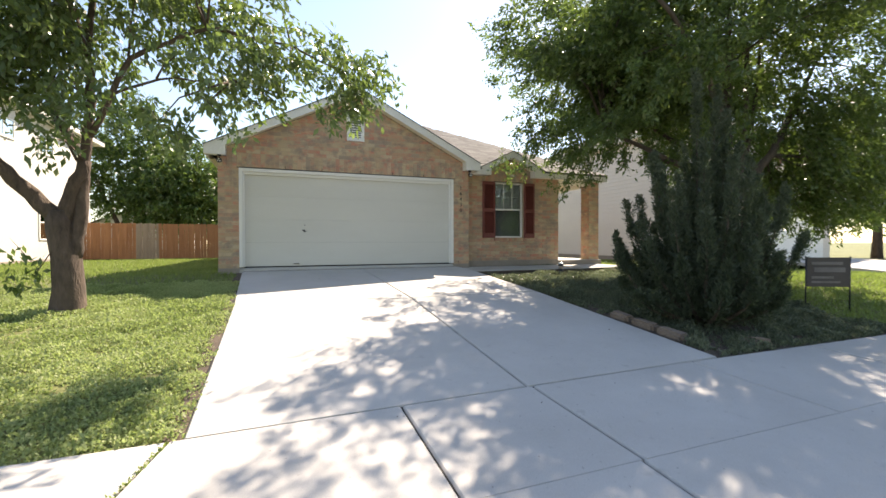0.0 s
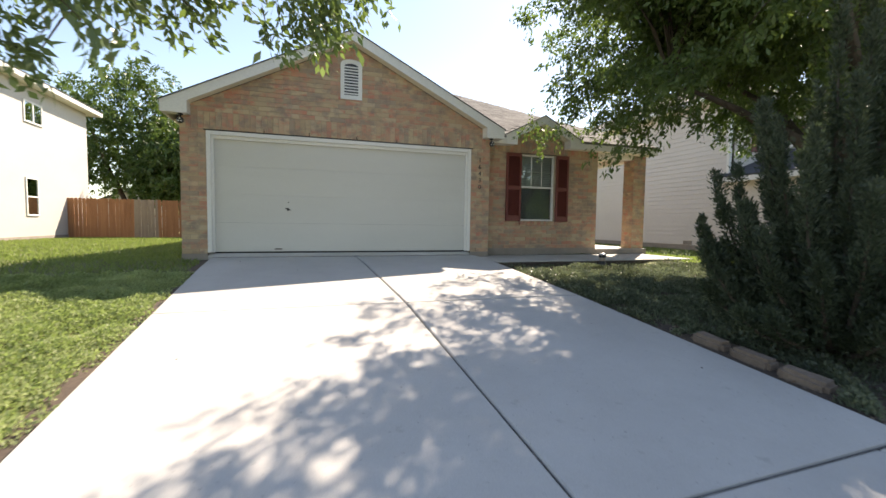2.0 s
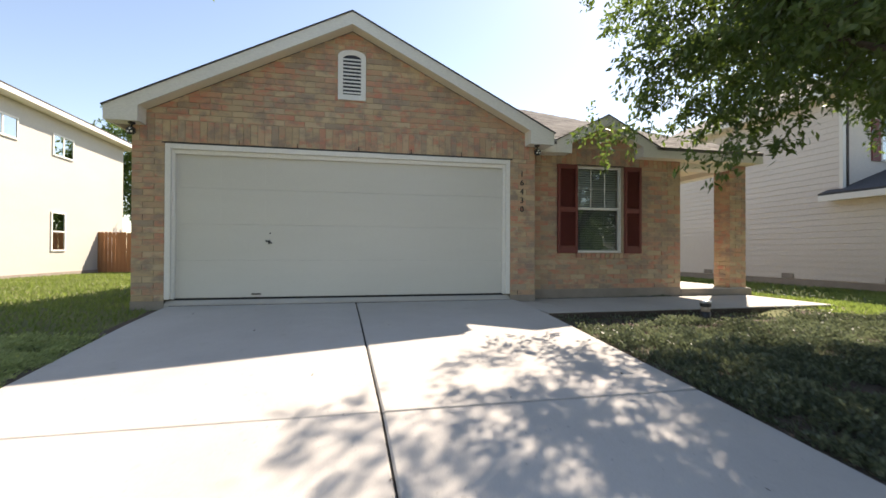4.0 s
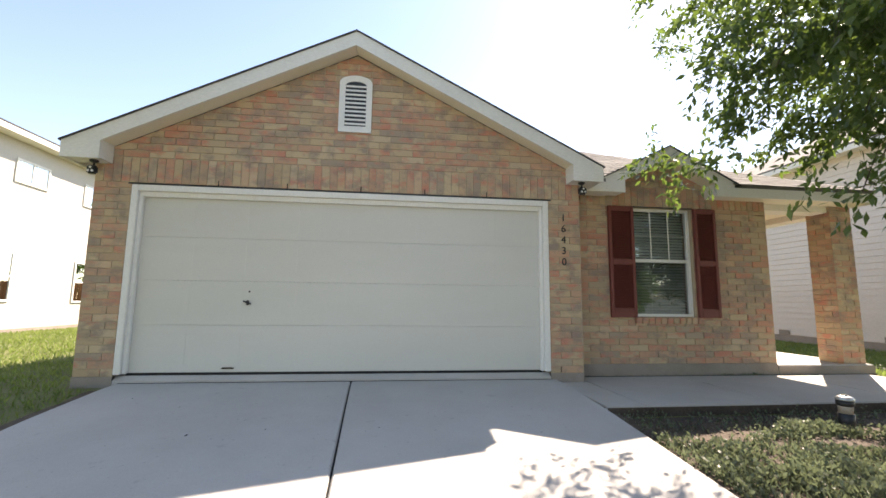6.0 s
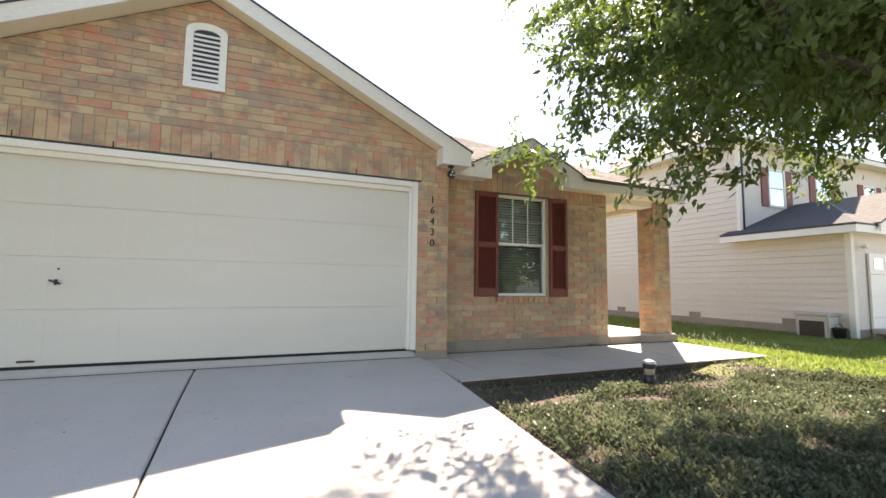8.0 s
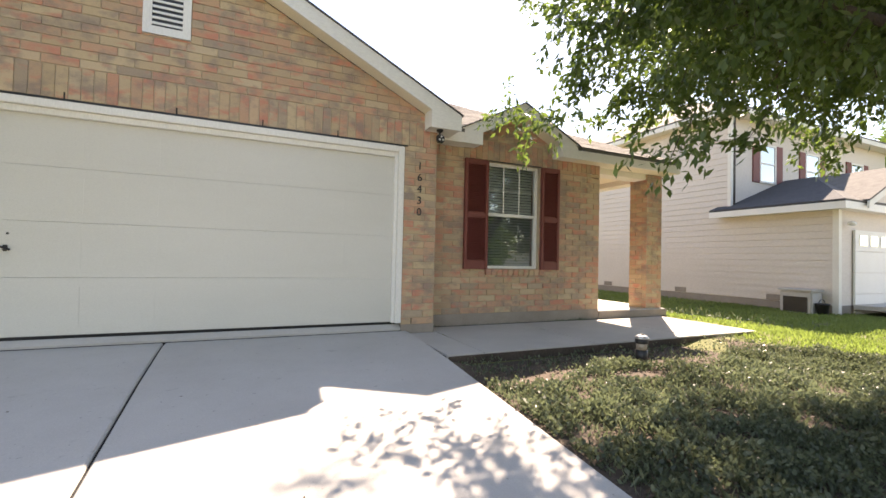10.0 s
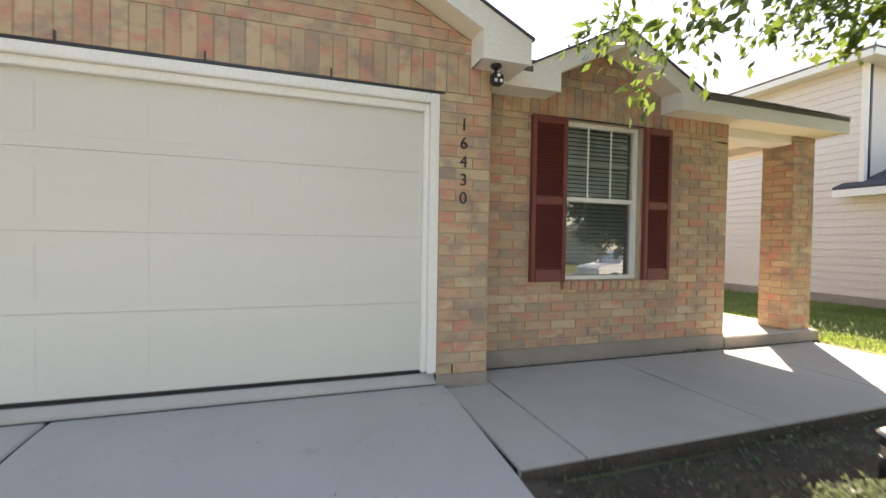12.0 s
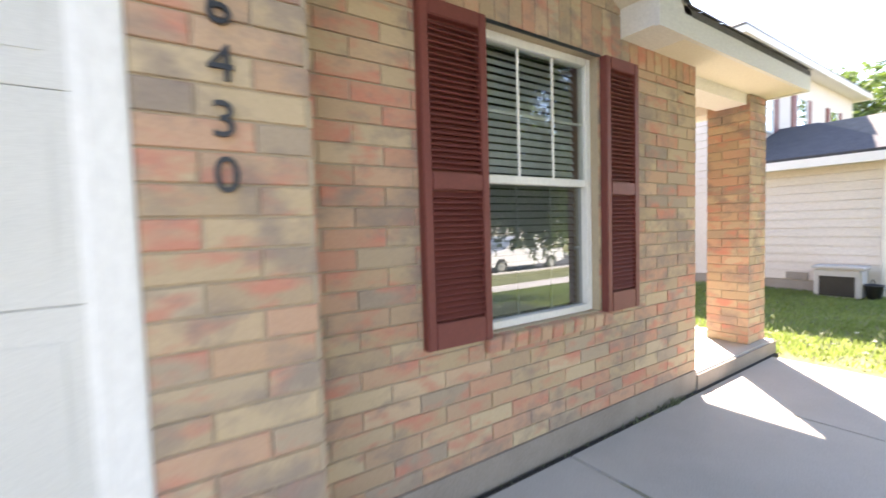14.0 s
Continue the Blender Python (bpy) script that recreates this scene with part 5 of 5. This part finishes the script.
# far trees
for i, (x, y, top, r) in enumerate(((-9.4, 34, 10.8, 4.3), (-5.3, 32, 7.2, 3.3), (33, 13.5, 8.5, 4.5), (38, 26, 9.0, 5.0), (14, -26, 8.0, 4.5), (20.5, -15, 6.0, 2.6), (-12, -24, 9.0, 5.0))):
    z = ground_z(x, y) - 0.06
    tree("far_tree", "broad green tree in the distance behind the houses", [(x, y, z - 0.1), (x, y, z + 1.0), (x + 0.1, y, z + 2.0)], [0.3, 0.24, 0.2],
         [([(x, y, z + 1.8), (x - r * 0.3, y, z + top * 0.45), (x - r * 0.5, y, z + top * 0.7)], 0.15, 0.05), ([(x, y, z + 1.8), (x + r * 0.3, y + 0.3, z + top * 0.5), (x + r * 0.4, y, z + top * 0.75)], 0.15, 0.05)],
         [((x, y, z + top * 0.59), (r, r * 0.8, top * 0.40), 1500), ((x + r * 0.45, y - r * 0.3, z + top * 0.40), (r * 0.5, r * 0.5, top * 0.22), 240)],
         40 + i, 0.25, LEAF_FAR, BARK, per=20, twig=0.8, gap=-0.4, limb_count=10, group="background trees", clump=6, spread=0.38)


# lawns and ground cover
def drive_left(y):
    return np.interp(y, (2.7, 6.0, 9.7, 10.0), (0.31, 0.27, 0.07, -0.44))


def scatter(n, x0, x1, y0, y1, rs):
    return rs.uniform(x0, x1, size=n), rs.uniform(y0, y1, size=n)


def heights(x, y):
    yy = np.interp(y, (-40, -9, -2.6, -0.5, 1.4, 2.7, 6, 8.7, 9.75, 12, 25), (-1.0, -1.05, -1.02, -0.93, -0.79, -0.74, -0.34, -0.14, -0.09, -0.14, -0.25))
    s = np.clip((x - 10.3) / 2.6, 0, 1)
    dip = np.where((x > 5.3) & (x < 9.0) & (y < 8.9), 0.08 * np.exp(-((y - 8.7) / 0.5) ** 2), 0)
    return yy * (1 - s) + np.minimum(yy, -0.36) * s - 0.045 - dip


def plant_cover(name, label, x, y, rs, tall, leaf, width, material, clump=1.3, bare=-0.25, upright=0.8):
    """Blades or small leaves standing in clumps; bare patches where the clump noise is low."""
    z = heights(x, y)
    v = noise_at(np.stack([x, y, z * 0], axis=1), clump, 2.0)
    fine = noise_at(np.stack([x, y, z * 0], axis=1), clump * 4, 9.0)
    k = v + 0.5 * fine > bare
    x, y, z, v = x[k], y[k], z[k], v[k]
    n = len(x)
    h = tall * (0.35 + np.clip(v + 0.5, 0, 1)) * rs.uniform(0.0, 1.0, size=n)
    al = rs.normal(size=(n, 3)) * 0.6
    al[:, 2] = np.abs(al[:, 2]) * 0.6 + upright
    al /= np.linalg.norm(al, axis=1, keepdims=True)
    s = leaf * rs.uniform(0.6, 1.3, size=n)
    foot = np.stack([x, y, z + h - 0.01], axis=1)
    ob = new(name, leaves_mesh(name, foot, al * s[:, None], s * width, material, rs))
    tagged(ob, label, "grass", kind="stuff")


rs = np.random.RandomState(77)
x, y = scatter(330000, -6.5, 0.32, 2.72, 8.3, rs)
k = (x < drive_left(y) + 0.02 - 0.16 * rs.uniform(size=len(x)) ** 2 - 0.10 * np.clip(np.sin(y * 2.3) * np.sin(y * 5.1), 0, 1)) & ((x + 2.1) ** 2 * 0.5 + (y - 5.2) ** 2 > 0.25 * rs.uniform(size=len(x)))
plant_cover("lawn_weeds", "lush light green weedy lawn beside the driveway", x[k], y[k], rs, 0.085, 0.030, 0.26, WEED, 3.2, -0.50, 0.28)
x, y = scatter(80000, -9.5, 0.0, 8.0, 26.0, rs)
k = (x < np.where(y < 9.9, drive_left(y) - 0.1, -0.45)) & ~((x < -8.4) & (y > 11.9))
plant_cover("lawn", "mown green grass in the side yard", x[k], y[k], rs, 0.03, 0.075, 0.10, GRASS, 0.8, -0.7)
x, y = scatter(30000, -14, -6.4, 2.72, 12, rs)
plant_cover("lawn", "mown green grass of the neighbouring lawn", x, y, rs, 0.03, 0.08, 0.10, GRASS, 0.8, -0.7)
def in_bed(x, y):
    return x < np.where(y > 5.4, np.clip(9.4 + (8.4 - y) * 1.2, 9.3, 10.9), 9.3) + 0.25 * np.sin(y * 3.1)


x, y = scatter(290000, 5.25, 11.1, 2.86, 8.72, rs)
k = in_bed(x, y) & (x > np.interp(y, (2.8, 6.0, 9.0), (5.48, 5.24, 5.24)) + 0.02) & ((x - 6.9) ** 2 + (y - 3.95) ** 2 > 0.35) & ((x - 7.27) ** 2 + (y - 8.18) ** 2 > 0.05) & ~((x < 5.78) & (y > 3.3) & (y < 4.62)) & ((y < 8.02 + 0.18 * np.sin(x * 3)) | (rs.uniform(size=len(x)) < 0.07)) & (((x - 6.85) / 0.55) ** 2 + ((y - 7.8) / 0.17) ** 2 > rs.uniform(0.4, 1.0, size=len(x)))
plant_cover("ground_cover", "low leafy ground cover with bare soil patches", x[k], y[k], rs, 0.10, 0.036, 0.27, COVER, 2.8, -0.20, 0.35)
x, y = scatter(52000, 5.25, 11.1, 2.86, 8.72, rs)
k = in_bed(x, y) & (x > np.interp(y, (2.8, 6.0, 9.0), (5.48, 5.24, 5.24)) + 0.02) & ~((x < 5.78) & (y > 3.3) & (y < 4.62)) & ((y < 8.0 + 0.25 * np.sin(x * 3)) | (rs.uniform(size=len(x)) < 0.08)) & (((x - 6.85) / 0.55) ** 2 + ((y - 7.8) / 0.17) ** 2 > rs.uniform(0.4, 1.0, size=len(x)))
plant_cover("bed_grass", "thin grass blades growing through the ground cover", x[k], y[k], rs, 0.02, 0.085, 0.07, COVER, 2.0, -0.12, 0.75)
x, y = scatter(4200, 5.3, 9.4, 2.9, 8.72, rs)
a = rs.uniform(0, math.tau, size=len(x))
s = rs.uniform(0.02, 0.05, size=len(x))
LITTER = surface("dry_leaf", (0.09, 0.064, 0.044), (0.26, 0.195, 0.145), 14.0, 0.8, 60, 0.2)
bed = new("bed_litter", leaves_mesh("bed_litter", np.stack([x, y, heights(x, y) + 0.028], axis=1), np.stack([np.cos(a) * s, np.sin(a) * s, rs.uniform(-0.1, 0.35, size=len(x)) * s], axis=1), s * 0.22, LITTER, rs))
tagged(bed, "dry brown leaf litter lying on the bed soil", "leaf litter", kind="stuff")
x, y = scatter(90000, 8.8, 17.4, 2.85, 13.5, rs)
k = ((x > 10.45) | (y < 8.7)) & ~in_bed(x, y)
plant_cover("lawn", "green grass between the two houses", x[k], y[k], rs, 0.03, 0.075, 0.10, GRASS, 0.8, -0.6)
x, y = scatter(30000, 10.6, 16.9, 13.0, 25, rs)
plant_cover("lawn", "green grass along the neighbouring wall", x, y, rs, 0.03, 0.09, 0.10, GRASS, 0.8, -0.7)


x, y = scatter(60000, -8, 12, -2.5, 1.5, rs)
k = (x < np.interp(y, (-2.55, 1.5), (-1.25, 0.05))) | (x > np.interp(y, (-2.55, 1.5), (7.05, 5.85)))
plant_cover("verge", "green grass verge between pavement and street", x[k], y[k], rs, 0.03, 0.06, 0.12, GRASS, 0.9, -0.7)
x, y = scatter(500, 10.5, 13.0, 9.2, 11.8, rs)
plant_cover("tall_weeds", "sparse taller weeds beside the porch", x, y, rs, 0.16, 0.09, 0.12, COVER, 2.0, -0.1, 1.2)

FLOWER = surface("white_petal", (0.70, 0.70, 0.62), (0.82, 0.82, 0.76), 20.0, 0.7, 90, 0.1)
x, y = scatter(16, 10.7, 12.6, 9.6, 11.6, rs)
tops = np.stack([x, y, heights(x, y) + rs.uniform(0.07, 0.15, size=16)], axis=1)
petals = np.repeat(tops, 9, axis=0)
al = rs.normal(size=(144, 3))
al[:, 2] = np.abs(al[:, 2])
al *= 0.028 / np.linalg.norm(al, axis=1, keepdims=True)
fl = new("lawn_flowers", leaves_mesh("lawn_flowers", petals, al, np.full(144, 0.008), FLOWER, rs))
tagged(fl, "small white flower heads standing above the grass", "flowers", kind="stuff")
down = tops.copy()
down[:, 2] = heights(x, y) - 0.01
st = new("flower_stems", leaves_mesh("flower_stems", down, tops - down, np.full(16, 0.004), GRASS, rs))
tagged(st, "thin green stems of the lawn flowers", "flowers", kind="stuff")
v = rs.uniform(size=260)
jx, jy = 0.22 - 0.26 * v + rs.normal(size=260) * 0.008, 2.69 - 1.17 * v
jl = rs.normal(size=(260, 3)) * (0.5, 0.5, 0.3) + (0, 0, 0.7)
jl *= rs.uniform(0.012, 0.035, size=(260, 1))
tagged(new("joint_weeds", leaves_mesh("joint_weeds", np.stack([jx, jy, heights(jx, jy) + 0.035], axis=1), jl, np.full(260, 0.006), GRASS, rs)), "short green weeds growing in a pavement joint", "weeds", kind="stuff")
moss = np.stack([np.concatenate([rs.normal(8.35, 0.12, 70), rs.normal(7.95, 0.06, 30), rs.uniform(5.7, 8.7, 40)]), rs.uniform(10.335, 10.37, 140), np.full(140, -0.136)], axis=1)
al = rs.normal(size=(140, 3)) * (0.5, 0.5, 0.3) + (0, -0.25, 0.8)
al *= rs.uniform(0.012, 0.045, size=(140, 1))
tagged(new("joint_weeds", leaves_mesh("joint_weeds", moss, al, np.full(140, 0.006), COVER, rs)), "tiny weeds growing in the gap along the foundation", "weeds", kind="stuff")

# bare earth along the drive and under the plants
def earth_sheet(name, label, left, right, y0, y1, lift, steps=30):
    vs, fs = [], []
    for i in range(steps + 1):
        yy = y0 + (y1 - y0) * i / steps
        a, b = left(yy), right(yy)
        for j in range(13):
            xx = a + (b - a) * j / 12
            vs.append((xx, yy, ground_z(xx, yy) - 0.045 + lift + 0.012 * noise.noise((xx * 3, yy * 3, 1))))
    for i in range(steps):
        for j in range(12):
            q = i * 13 + j
            fs.append((q, q + 1, q + 14, q + 13))
    tagged(new(name, raw_mesh(name, vs, fs, DIRT)), label, "soil", kind="structure")


earth_sheet("soil_strip", "bare reddish soil along the driveway edge", lambda q: float(drive_left(q)) - 0.12 - 0.06 * noise.noise((q * 2, 0, 0)), lambda q: float(drive_left(q)) + 0.02, 2.75, 9.7, 0.022, 60)
earth_sheet("planting_bed", "bare brown soil of the planting bed", lambda q: float(np.interp(q, (2.8, 6.0, 9.0), (5.40, 5.19, 5.19))), lambda q: float(np.where(q > 5.4, np.clip(9.4 + (8.4 - q) * 1.2, 9.3, 10.9), 9.3)) + 0.2 * noise.noise((q, 4, 0)), 2.80, 8.75, 0.018)
# fallen leaves and twigs on the concrete
rs = np.random.RandomState(9)
x, y = scatter(26, 0.6, 5.1, 1.0, 9.4, rs)
zz = np.interp(y, (-0.5, 1.4, 2.7, 6, 8.7, 9.75), (-0.93, -0.79, -0.74, -0.34, -0.14, -0.09)) + 0.004
a = rs.uniform(0, math.tau, size=len(x))
s = rs.uniform(0.015, 0.035, size=len(x))
al = np.stack([np.cos(a) * s, np.sin(a) * s, 0.12 * s], axis=1)
lit = new("leaf_litter", leaves_mesh("leaf_litter", np.stack([x, y, zz], axis=1), al, s * 0.2, DIRT, rs))
tagged(lit, "a few dry brown leaves on the concrete", "leaf litter", kind="stuff")


finish_bricks()
